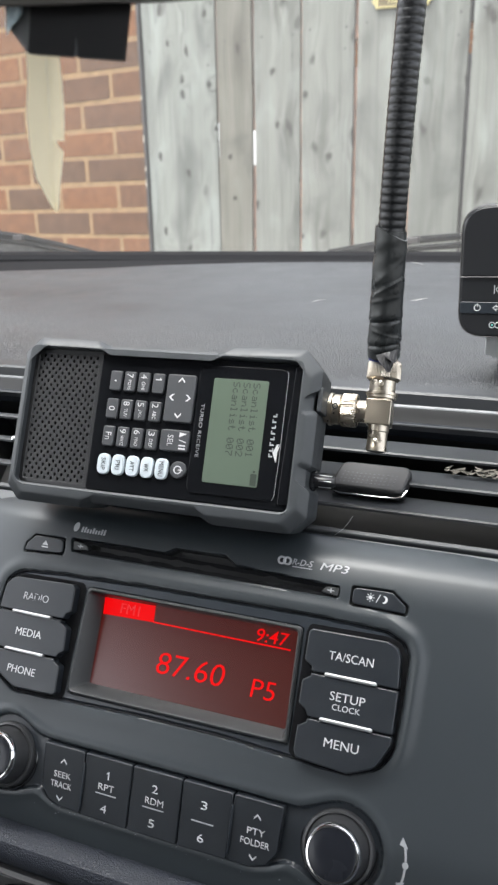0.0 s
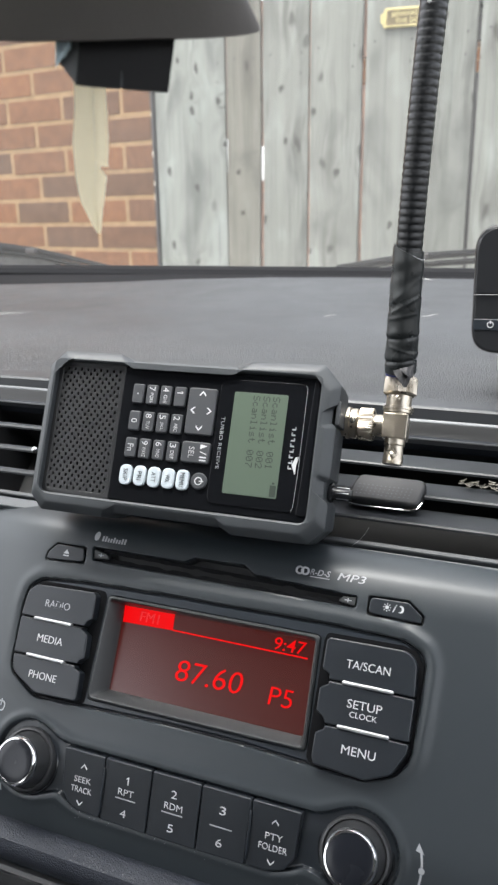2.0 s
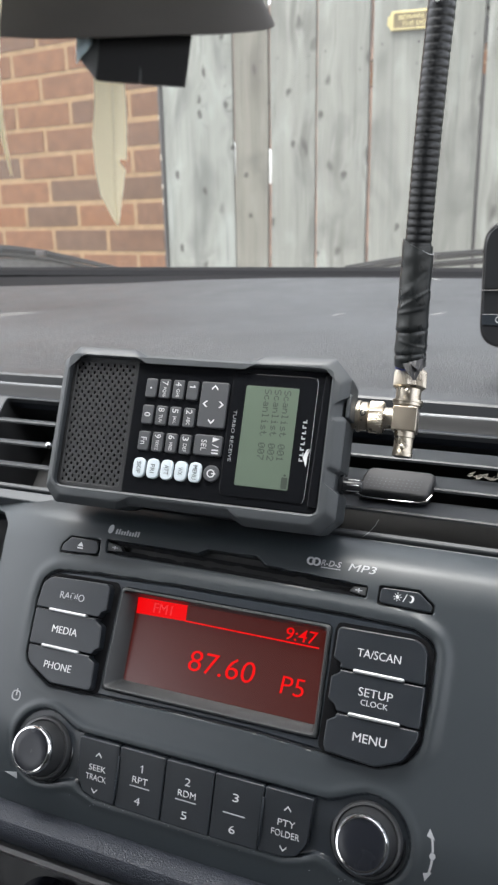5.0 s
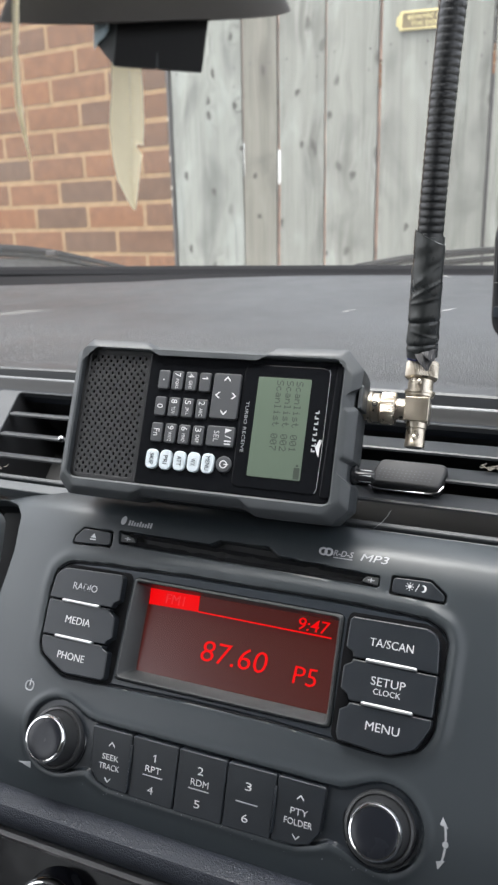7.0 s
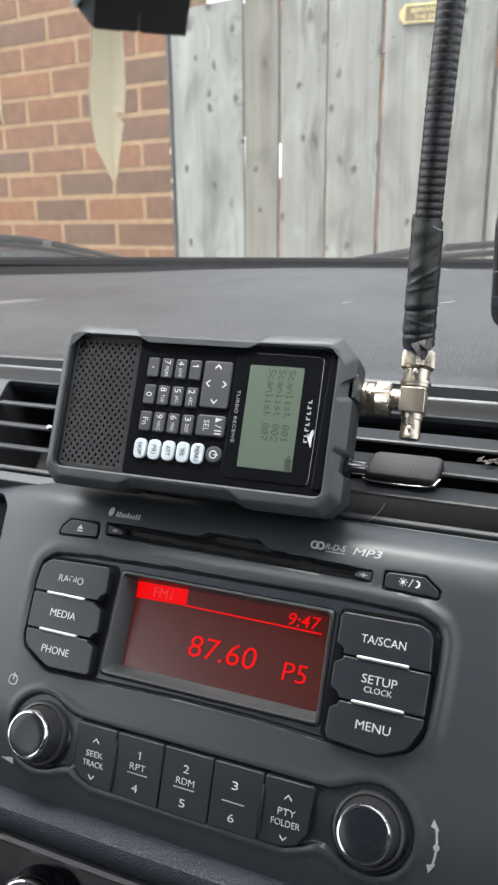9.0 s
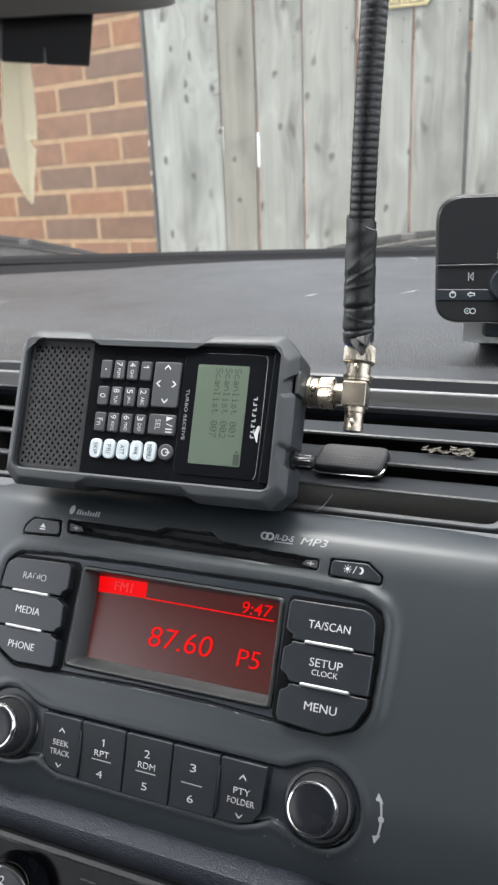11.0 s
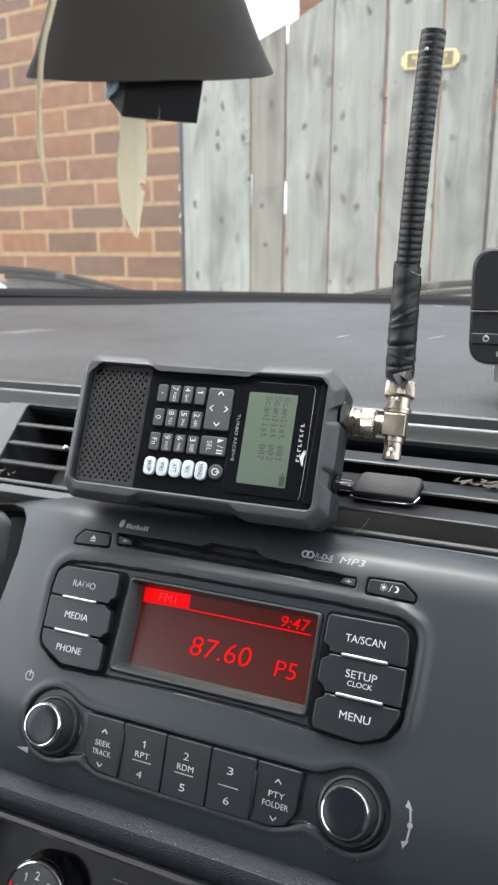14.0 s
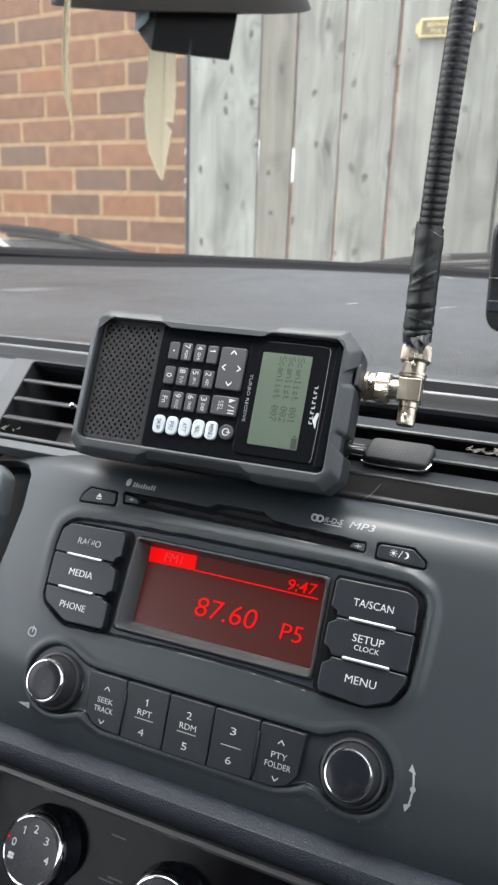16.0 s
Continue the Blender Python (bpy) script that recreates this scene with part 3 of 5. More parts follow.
sign = thing("warning_sign", WALL @ Matrix.Translation((0.854, -0.0045, 1.553)) @ Matrix.Rotation(radians(90), 4, "X") @ Matrix.Rotation(radians(-3.0), 4, "Z"), "small brass plate with raised warning about the dog", "sign")
so = arc_poly([(-72, -9), (-66, -12), (-62, -21), (62, -21), (66, -12), (72, -9), (72, 9), (66, 12), (62, 21), (-62, 21), (-66, 12), (-72, 9)], 2.5, 3)
part("plate", slab(so, 0, 2.2, 0.8), BRASS, sign)
part("field", slab(rect(-57, -16, 57, 16, 3), 2.0, 2.6, 0.2), SIGNFIELD, sign, "tarnished brown field")
part("rim", ringslab(rect(-59, -18, 59, 18, 4), rect(-56.5, -15.5, 56.5, 15.5, 3), 2.0, 3.6, 0.5), BRASS, sign)
lettering("BEWARE OF", 0, 7, 2.9, 88, 9.5, BRASS, sign, thin=0.12)
lettering("THE DOG", 0, -7, 2.9, 72, 9.5, BRASS, sign, thin=0.12)
for x in (-65, 65):
    part("screw", lathe([(2.6, 2), (2.6, 2.6), (1.6, 3.2)], 14, m=Matrix.Translation((x, 0, 0))), BRASS, sign)

# brick house beyond the fence, its corner just over the boards
house = thing("neighbour_house", Matrix.Translation((-2.1, 6.0, 0)), "orange brick house beyond the fence with white fascia board", "house")
part("wall", box(6, 6, 0, 2400, 3000, 3600), MORTAR, house, "brick wall")
courses = bmesh.new()
for c in range(46):
    for k in range(11):
        x0 = 225 * k - (112 if c % 2 else 0)
        if x0 + 215 > 2400:
            continue
        box(max(x0, 0), 0, 75 * c + 5, x0 + 215, 40, 75 * c + 70, courses)
part("brickwork", courses, BRICKS, house, smooth=False, kind="stuff")
part("fascia_board", box(-150, -160, 3602, 2500, 3100, 3780), ENAMEL, house, "white painted board")
part("roof", loft(bmesh.new(), [[(-220, -260, 3782), (2600, -260, 3782), (2600, -260, 3830), (-220, -260, 3830)], [(-220, 2300, 5200), (2600, 2300, 5200), (2600, 2300, 5250), (-220, 2300, 5250)]]), PIPE, house, "dark tiled roof", smooth=False)

# ---- car body round the cabin ----
# unseen shell; roof edge and door tops are placed to shape the light
cabin = thing("car_cabin", None, "plain unseen car shell, roof edge and closed rear set for the light", "car", kind="structure")
part("roof", sweep([(-1700, 1395), (-330, 1432), (60, 1434), (150, 1424), (188, 1406), (191, 1411), (150, 1436), (60, 1448), (-330, 1446), (-1700, 1410)], -640, 640), LINING, cabin)
for sx in (-1, 1):
    part("door", box(min(sx * 690, sx * 760), -1500, 250, max(sx * 690, sx * 760), 950, 965), DOORCARD, cabin, m=None)
    part("door_pillar", box(min(sx * 640, sx * 720), -560, 955, max(sx * 640, sx * 720), -470, 1430), LINING, cabin)
    part("screen_pillar", tube([(sx * 742, 975, 1020), (sx * 706, 600, 1222), (sx * 655, 150, 1415)], 34, 10), LINING, cabin)
part("floor", box(-700, -1700, 240, 700, 900, 262), DOORCARD, cabin)
part("bulkhead", box(-700, 872, 262, 700, 900, 1030), DEEP, cabin)
# closed rear added without a window, to keep reflections dark
part("rear_blocker", box(-700, -1720, 240, 700, -1690, 1412), DOORCARD, cabin)

screen = thing("windscreen", None, "clear raked windscreen with a black rubber edge", "windscreen", kind="structure")
g = part("pane", loft(bmesh.new(), [[(-735, 985, 1040), (735, 985, 1040), (735, 990, 1042), (-735, 990, 1042)], [(-644, 188, 1405), (644, 188, 1405), (644, 192, 1409), (-644, 192, 1409)]]), WINDSCREEN, screen)
g.visible_shadow = False
part("seal", sweep([(868, 1040), (868, 1056.5), (874, 1062.5), (905, 1064.5), (920, 1058), (920, 1040)], -760, 760, 40, shape=lambda x, y, z: (x, y + 0.00004 * x * x * (1 if x < 0 else 0.6), z - 0.000008 * x * x)), RUBBER, screen, "black rubber edge at the foot")


def wiper(name, pts, lab):
    w = thing(name, None, lab, "wiper")
    part("arm", tube(pts, [7, 6, 5, 4, 3][: len(pts)], 8), RUBBER, w)
    part("blade", tube([(x, y + 14, z - 11) for x, y, z in pts], 4, 6), RUBBER, w)
    mid = pts[len(pts) // 2]
    part("joint", slab(rect(-9, -4, 9, 4, 2), -3, 4, 1), PIPE, w, m=Matrix.Translation((mid[0], mid[1] - 8, mid[2])))
    return w


# ---- dashboard ----
dash = thing("dashboard", None, "dark grey dashboard with grained top and satin fascia", "dashboard")
PY = [386, 386.8, 387.8, 390, 412, 430, 455, 478, 486, 495, 560, 700, 820, 852, 864, 869, 870]
PZ = [1012, 1029.6, 1030.7, 1031.1, 1031.8, 1032.5, 1033.2, 1033.9, 1034.2, 1034.6, 1038, 1047.5, 1055.2, 1056.8, 1056.5, 1054, 1030]
ys = np.unique(np.concatenate([np.linspace(386, 500, 60), [386.4, 387.2, 388.6], np.linspace(500, 870, 60), PY]))
top_pad = part("top_pad", grid_mesh(np.linspace(-740, 740, 90), ys, lambda X, Y: (X, Y + np.where(Y < 500, 0, (Y - 500) / 370 * 0.00004 * X * X * np.where(X < 0, 1, 0.6)), np.interp(Y, PY, PZ) - 0.00002 * X * X)), DASH, dash, "leather-grained grey top pad")
for pts in ([(26, 640, 1043.9), (32, 645, 1044.2), (38, 654, 1044.9)], [(-54, 626, 1042.9), (-50, 632, 1043.3), (-45, 637, 1043.7)], [(-12, 850, 1057.4), (-4, 842, 1057.2), (4, 832, 1056.6)]):
    part("scratch", tube([(x, y, z - 0.25) for x, y, z in pts], [0.15, 0.55, 0.15], 6), SCRATCH, dash, "pale scuff")
# dull black strip on the pad, widening towards the passenger's side


def strip_at(X, U):
    front = np.interp(X, [-740, -600, -470, -370, -290, -190, -90, 120, 740], [770, 778, 788, 800, 826, 845, 852, 856, 850])
    Y = front + (876 + 0.00004 * X * X - front) * U
    flat = Y - (np.clip(Y - 500, 0, None) / 370) * 0.00004 * X * X * np.where(X < 0, 1, 0.6)
    return X, Y, np.interp(flat, PY[:14] + [900], PZ[:14] + [1057.4]) - 0.00002 * X * X + 0.9 * smooth01(U / 0.12) - 0.3


part("black_strip", grid_mesh(np.linspace(-740, 740, 90), np.linspace(0, 1, 14), strip_at), RUBBER, dash, "matt black strip along the screen's foot")
part("worn_patch", grid_mesh(np.linspace(-415, -352, 30), np.linspace(578, 618, 12), lambda X, Y: (X, Y + (X + 385) * 0.5, np.interp(Y + (X + 385) * 0.5, PY, PZ) - 0.00002 * X * X + 0.4 - 3.0 * smooth01((np.abs(Y - 598) / 16 + np.abs(X + 384) / 40 + 0.35 * np.sin(X * 0.9) * np.cos(Y * 0.7)) - 0.55))), SCUFF, dash, "scuffed paler patch")

VENT = basis((0, 0.30, 0.978), (1, 0, 0), (0, 0.8925, 0.451))
vm = Matrix.Scale(1000, 4) @ VENT @ Matrix.Scale(0.001, 4)
# one gloss trim: mirrored sky painted pale on top, front painted dark
part("trim_strip", sweep([(102.3, -8), (102.2, 0.2), (101.7, 0.8), (99.6, 1.5), (97.9, 1.9), (96.9, 1.7), (96.2, 1.2), (96.2, -8)], -420, 420), TRIM_LIT, dash, "trim's upper face, coloured paler for the mirrored sky", m=vm)
part("trim_face", sweep([(96.15, -8), (96.15, 1.05), (95.4, 0.5), (93.4, -1.5), (91.2, -3.4), (88.6, -5.2), (88.5, -8)], -420, 420), DEEP, dash, "trim's front face, coloured dark for the unlit side", m=vm)
part("trim_base", sweep([(84.6, -8), (84.7, -1.6), (85.2, -0.8), (86.0, -0.6), (88.3, -1.4), (88.4, -8)], -420, 420), NAVY, dash, "dark foot of the strip", m=vm)
# tray under the vents, from the fascia's crest to the strip
part("vent_surround", ringslab(arc_poly([(-420, 3), (420, 3), (420, 86), (-420, 86)], 1, 7), arc_poly([(-203, 9.5), (145, 9.5), (145, 85.6), (-203, 85.6)], 6, 7), -8, -1.0, 0.4), FASCIA, dash, m=vm)

RADIO = [(-93, 33.2), (-70.6, 34.8), (-25.7, 36.0), (15.6, 36.4), (58.6, 36.6), (88.5, 35.6), (96.8, 31.6), (98.8, 26), (98.4, 8), (97.1, -11.2), (92.2, -18.1), (80.1, -23.0), (58.2, -22.2), (24, -20.7), (-12.5, -20.8), (-58.3, -22.3), (-81.3, -23.2), (-97.6, -14.4), (-99.6, -9.5), (-101, 18), (-99.9, 28)]
RADIO_ROUND = [12, 20, 30, 30, 20, 9, 7, 9, 20, 12, 10, 12, 20, 30, 30, 20, 12, 7, 9, 14, 8]
SLOT = [(-69, 52.3), (-18, 51.9), (-13.5, 54.8), (12, 55.2), (17.5, 51.6), (66, 49.8), (66, 44.6), (-67, 45.4)]
EJECT = [(-94.6, 41.6), (-93.9, 46.4), (-89.4, 51.3), (-72, 51.4), (-70.8, 42.9)]
LIGHT = [(71, 51.2), (88.2, 51.6), (95.3, 46.2), (95.2, 42.0), (70.8, 42.8)]
POCKET = [(-192, 60.5), (-158, 60.5), (-144, 58), (-137, 52), (-135, 33), (-139, 0), (-149, -45), (-158, -60), (-192, -60)]


def strip_sdf(U, V):
    """Distance to the outline of the station keys with a knob at each end."""
    k = 9.0
    d1 = np.minimum(np.hypot(U - 81.0, V + 49.6), np.hypot(U + 78.3, V + 49.6)) - 17.2
    d2 = sdf_poly(U, V, [(-70, -41), (-59, -38.6), (59, -38.6), (72, -41), (72, -59.5), (60, -61.4), (54.5, -64.0), (46.5, -66.6), (-46.5, -66.6), (-54.5, -64.0), (-58.6, -61.2), (-70, -60)])
    h = np.clip(0.5 + 0.5 * (d2 - d1) / k, 0, 1)
    return d2 * (1 - h) + d1 * h - k * h * (1 - h)


def fascia_w(U, V):
    """Height of the moulded fascia over its plane."""
    W = 0.1 * ((V + 45) - np.sqrt((V + 45) ** 2 + 36)) + 0.175 * ((V + 72) - np.sqrt((V + 72) ** 2 + 49))
    W = W - np.where(V > 46, 0.012 * (V - 46) ** 2, 0) - np.where(V > 58, 0.035 * (V - 58) ** 2, 0) - np.where(U < -90, (U + 90) ** 2 / 300, 0) - np.where(U > 90, (U - 90) ** 2 / 1500, 0)
    d = sdf_poly(U, V, arc_poly(RADIO, RADIO_ROUND, 4))
    high = 0.3 + 0.6 * smooth01((V + 12) / 32) + 1.0 * smooth01((U - 84) / 10) * smooth01((V + 22) / 18)
    W = W + high * np.exp(-(((d - 3.2) / 3.0) ** 2)) * (d > 0) + high * np.exp(-((3.2 / 3.0) ** 2)) * (d <= 0) - 7.5 * smooth01(-d / 1.6 + 0.1)
    ds = strip_sdf(U, V)
    W = W + 0.5 * np.exp(-(((ds - 2.0) / 1.7) ** 2)) * (ds > 0) + 0.5 * np.exp(-((2.0 / 1.7) ** 2)) * (ds <= 0) - 2.3 * smooth01(-ds / 1.2 + 0.1)
    for pts, deep, soft in ((SLOT, 6.0, 1.2), (EJECT, 2.2, 0.9), (LIGHT, 2.2, 0.9)):
        q = sdf_poly(U, V, arc_poly(pts, 1.5, 3))
        W = W - deep * smooth01(-q / soft + 0.2)
    W = W - 9 * smooth01(-sdf_poly(U, V, rect(-55, -18.2, 55, 30.6, 2)) / 1.5)
    q = sdf_poly(U, V, arc_poly(POCKET, 5, 4))
    return W - 22 * smooth01(-q / 4.0 + 0.25)


fm = Matrix.Scale(1000, 4) @ PANEL @ Matrix.Scale(0.001, 4)
me = grid_mesh(np.arange(-186, 240.1, 0.55), np.arange(-84, 72.1, 0.55), lambda U, V: (U, V, fascia_w(U, V)))
me.transform(PANEL)
fascia = part("fascia", me, FASCIA, dash, "satin dark grey fascia")
# the station strip is black plastic; other sunk parts are coloured darker
uu, vv = np.meshgrid(np.arange(-186, 240.1, 0.55), np.arange(-84, 72.1, 0.55))
cu, cv = (uu[:-1, :-1] + 0.275).ravel(), (vv[:-1, :-1] + 0.275).ravel()
index = np.zeros(len(cu), int)
index[strip_sdf(cu, cv) < -0.2] = 1
index[sdf_poly(cu, cv, arc_poly(SLOT, 1.5, 3)) < -0.3] = 2
index[np.minimum(sdf_poly(cu, cv, arc_poly(EJECT, 1.5, 3)), sdf_poly(cu, cv, arc_poly(LIGHT, 1.5, 3))) < 0] = 2
index[sdf_poly(cu, cv, RADIO) < -0.2] = 2
index[sdf_poly(cu, cv, arc_poly(POCKET, 5, 4)) < -1.0] = 3
for m_ in (BEZEL, DEEP, NAVY):
    fascia.data.materials.append(m_)
fascia.data.polygons.foreach_set("material_index", index)
# grained roll below the fascia, a grey lip, then the heater panel
roll = [(-79, -16), (-80, -9), (-82.5, -3.5), (-86, -0.5), (-90, -0.6), (-94, -3.2), (-97, -8), (-98, -16)]
part("padded_roll", sweep(roll, -260, 260), ROLL, dash, "dark blue-grey leather-grained roll", m=fm)
part("lower_lip", sweep([(-97.5, -22), (-97.8, -8.5), (-98.6, -6.8), (-100.6, -6.6), (-102.2, -8.2), (-103.5, -13), (-104, -22)], -260, 260), LIPGREY, dash, "grey plastic lip", m=fm)
part("print_power", ringslab(arc_poly([(-101.6, -33), (-96.4, -33), (-96.4, -28), (-101.6, -28)], 2.4, 4), arc_poly([(-101, -32.4), (-97, -32.4), (-97, -28.6), (-101, -28.6)], 1.9, 4), -0.9, -0.12, 0.05), GREYINK, dash, m=fm)
mark([(-99.3, -30.5), (-98.7, -30.5), (-98.7, -27.2), (-99.3, -27.2)], 0.2, GREYINK, dash, "print_power", m=fm, over=fascia_w)
mark([(-98, -66.4), (-94, -65.6), (-90.5, -64.8), (-90.5, -68.0), (-94, -67.2)], 0.25, GREYINK, dash, "print_volume", m=fm, over=fascia_w)
for a0, a1 in ((15, 3), (-3, -15)):
    arc = [(80.4 + r * math.cos(radians(a)), -49.2 + r * math.sin(radians(a))) for r, seq in ((26.6, range(9)), (25.8, range(8, -1, -1))) for a in [a0 + (a1 - a0) * i / 8 for i in seq]]
    mark(arc, 0.2, GREYINK, dash, "print_tune", m=fm, over=fascia_w)
for y, s in ((-42.6, 1), (-55.8, -1)):
    mark([(103.7, y + 0.3 * s), (107.0, y - 0.6 * s), (104.6, y + 3.2 * s)], 0.25, GREYINK, dash, "print_tune", m=fm, over=fascia_w)
mark([(106.6 + 1.2 * math.cos(i), -49.2 + 1.3 * math.sin(i)) for i in [k * math.pi / 5 for k in range(10)]], 0.28, GREYINK, dash, "print_tune", m=fm, over=fascia_w)

pocket = thing("pocket_insert", PANEL, "grey perforated insert in a dark side recess", "insert")
po = arc_poly([(-199, 57), (-169, 57), (-159, 51), (-155.5, 27), (-159.5, -8), (-168, -50), (-199, -50)], 9, 4)
part("pad", slab(po, -24, -9, 3), GRILLE, pocket)
# dark discs painted on the pad for the shaded depth of its holes
bm = bmesh.new()
random.seed(5)
for i in range(46):
    x, y = -160 - random.random() * 32, -30 + random.random() * 74
    lathe([(1.0, -9.05), (1.0, -8.85)], 7, bm, Matrix.Translation((x, y, 0)))
part("hole", bm, DARKINK, pocket, kind="stuff")

# ---- vents ----
def air_vent(x0, x1, x1b, x0b, lab, deep=15.5, far=2.8):
    v = thing("air_vent", VENT, lab, "air vent", "vents in the dashboard")
    o = arc_poly([(x0b, 13), (x1b, 13), (x1, 84), (x0, 84)], [7, 7, 3, 3], 5)
    part("frame", ringslab(arc_poly([(x0b - far, 10.2), (x1b + 2.8, 10.2), (x1 + 2.8, 85.4), (x0 - far, 85.4)], [7, 7, 3, 3], 5), o, -3, 0.6, 0.5), SLAT, v)
    bm = loft(bmesh.new(), [[(x, y, -0.5) for x, y in o], [(x, y + 18, -52) for x, y in inset(o, 2)]], False, True)
    part("duct", bm, DEEP, v)
    for q in (26.9, 44.8, 63.3):
        t = (q - 13) / 71
        a, b = x0b + (x0 - x0b) * t + 0.6, x1b + (x1 - x1b) * t - 0.6
        prof = [(q - 0.9, -0.8), (q - 0.4, 0.2), (q + 0.5, 0.5), (q + 1.0, 0.1), (q + deep, 0.5 - deep * 0.46), (q + deep - 0.3, -0.9 - deep * 0.46), (q + 0.2, -1.6)]
        part("slat", sweep(prof, a, b, 12), SLAT, v)
    return v


left_vent = air_vent(-199, -6, -6, -180, "black dashboard air vent with three slats", 4.0, 17.0)
part("pin", lathe([(1.6, 0), (1.6, 2.6), (0.9, 3.2)], 12, m=Matrix.Translation((-141, 44.2, 0))), CHROME, left_vent, "small chrome pin")
right_vent = air_vent(6, 142, 139, 6, "black dashboard air vent with a ribbed thumb tab")
tab = part("tab", slab(arc_poly([(47, 35.6), (82.2, 35.6), (84.6, 53), (50, 53)], [4, 4, 5, 5], 5), -2.0, 3.4, 1.7), DEEP, right_vent, "rubbery black thumb tab", m=Matrix.Rotation(radians(0), 4, "X"))
bm = bmesh.new()
for i in range(13):
    for j in range(4):
        lathe([(0.5, 3.3), (0.45, 3.46), (0.1, 3.5)], 6, bm, Matrix.Translation((51.8 + i * 2.1 + 0.25 * j, 39.4 + j * 2.0, 0)))
part("grip", bm, KEYMAT, tab, kind="stuff")
part("chrome_edge", tube([(47.6, 36.0, 0.2), (52, 34.9, 0.1), (66, 34.5, 0), (78, 34.8, 0.1), (81.6, 35.8, 0.6), (83.6, 39.2, 1.4)], 0.42, 8), CHROME, tab, "chrome line")


def litter(name, x0, x1, q, w, n, seed, lab):
    """A pinch of dry leaf crumbs."""
    rnd = random.Random(seed)
    bm = bmesh.new()
    for i in range(n):
        a, L, wd = rnd.uniform(-0.7, 0.7), rnd.uniform(1.6, 4.6), rnd.uniform(0.5, 1.3)
        cx, cy, cz = rnd.uniform(x0, x1), q + rnd.uniform(-2.0, 2.4), w + rnd.uniform(0, 1.6)
        up = rnd.uniform(-0.5, 0.8)
        ring = []
        for s in (-1, -0.3, 0.4, 1):
            r = wd * (1 - s * s * 0.75)
            c = Vector((cx + s * L * 0.5 * math.cos(a), cy + s * L * 0.5 * math.sin(a), cz + up * s + 0.6 * s * s))
            p = Vector((-math.sin(a), math.cos(a), rnd.uniform(-0.3, 0.6))) * r * 0.5
            ring.append([c - p, c + p, c + p + Vector((0, 0, 0.3)), c - p + Vector((0, 0, 0.3))])
        loft(bm, ring)
    t = thing(name, VENT, lab, "leaf crumbs", kind="stuff")
    part("crumbs", bm, LEAF, t, smooth=False, kind="stuff")


litter("leaf_litter", 98.5, 124, 58.4, -3.2, 52, 3, "dry leaf crumbs caught on a vent slat")
litter("leaf_litter", -178, -166, 20, -3.5, 9, 4, "dry leaf crumbs at the foot of a vent")
hair = thing("stray_fibre", VENT, "single pale fibre stuck on the vent's edge", "fibre")
part("strand", tube([(57, 8, 1.2), (60, 11, 2.2), (62, 15, 2.8), (62.8, 19, 2.8)], 0.07, 5), GREYINK, hair)


# ---- car radio ----
def star(outline, n, cx, cy):
    """The outline sampled at n even angles round a centre inside it."""
    res = []
    for i in range(n):
        a = 2 * math.pi * i / n
        d = Vector((math.cos(a), math.sin(a)))
        best = 0
        for (x0, y0), (x1, y1) in zip(outline, outline[1:] + outline[:1]):
            ex, ey = x1 - x0, y1 - y0
            den = d.x * ey - d.y * ex
            if abs(den) < 1e-9:
                continue
            t = ((x0 - cx) * ey - (y0 - cy) * ex) / den
            s = ((x0 - cx) * d.y - (y0 - cy) * d.x) / den
            if t > 0 and -1e-6 <= s <= 1 + 1e-6:
                best = max(best, t)
        res.append((cx + d.x * best, cy + d.y * best))
    return res


radio = thing("car_radio", PANEL, "built-in car radio with a red-lit display", "car radio")
ro = arc_poly(RADIO, RADIO_ROUND, 4)
part("bezel", ringslab(star(inset(ro, 1.0), 240, 0, 6), star(arc_poly([(-53.0, -17.6), (54.0, -16.8), (52.6, 30.4), (-53.4, 30.2)], 2, 5), 240, 0, 6), -6.6, -0.9, 0.8), BEZEL, radio, "black bezel round display and keys")
part("seam", tube([(x, y, -1.5) for x, y in inset(ro, 0.5)] + [(*inset(ro, 0.5)[0], -1.5)], 0.45, 6), GLOSS, radio)


def quad(bl, br, tr_, tl, r):
    return arc_poly([bl, br, tr_, tl], r, 6)


def display_frame():
    """A low rim round the display, its inner faces sloping down to the glass."""
    bm = bmesh.new()
    rows = [
        (quad((-53.2, -17.8), (54.2, -17.0), (52.8, 30.6), (-53.6, 30.4), 2.2), -1.4), (quad((-53.2, -17.8), (54.2, -17.0), (52.8, 30.6), (-53.6, 30.4), 2.2), -0.3),
        (quad((-52.6, -17.2), (53.6, -16.4), (52.2, 30.0), (-53.0, 29.8), 2.2), 0.4), (quad((-52.0, -16.7), (53.0, -15.9), (51.6, 29.5), (-52.5, 29.3), 2.2), 0.5),
        (quad((-51.5, -16.2), (52.5, -15.4), (51.1, 29.0), (-52.0, 28.8), 2.0), 0.1), (quad((-47.2, -12.6), (49.9, -12.4), (48.6, 28.0), (-48.9, 27.6), 0.8), -9.1),
    ]
    loft(bm, [[(x, y, w) for x, y in o] for o, w in rows], False, False)
    return bm


part("display_frame", display_frame(), FRAME, radio, "bevelled dark grey surround")
display = part("display", slab(quad((-48.0, -13.4), (50.6, -13.2), (49.2, 28.6), (-49.6, 28.2), 1), -11, -9.2, 0.1), SCREEN, radio, "dark display with red figures")
mark([(-47.9, 19.4), (-20.8, 20.0), (-21.4, 27.5), (-48.7, 27.2)], -9.0, RED, display, "band_block")
mark([(-20.8, 19.8), (46.4, 19.4), (46.4, 20.1), (-20.8, 20.5)], -9.0, RED, display, "rule")
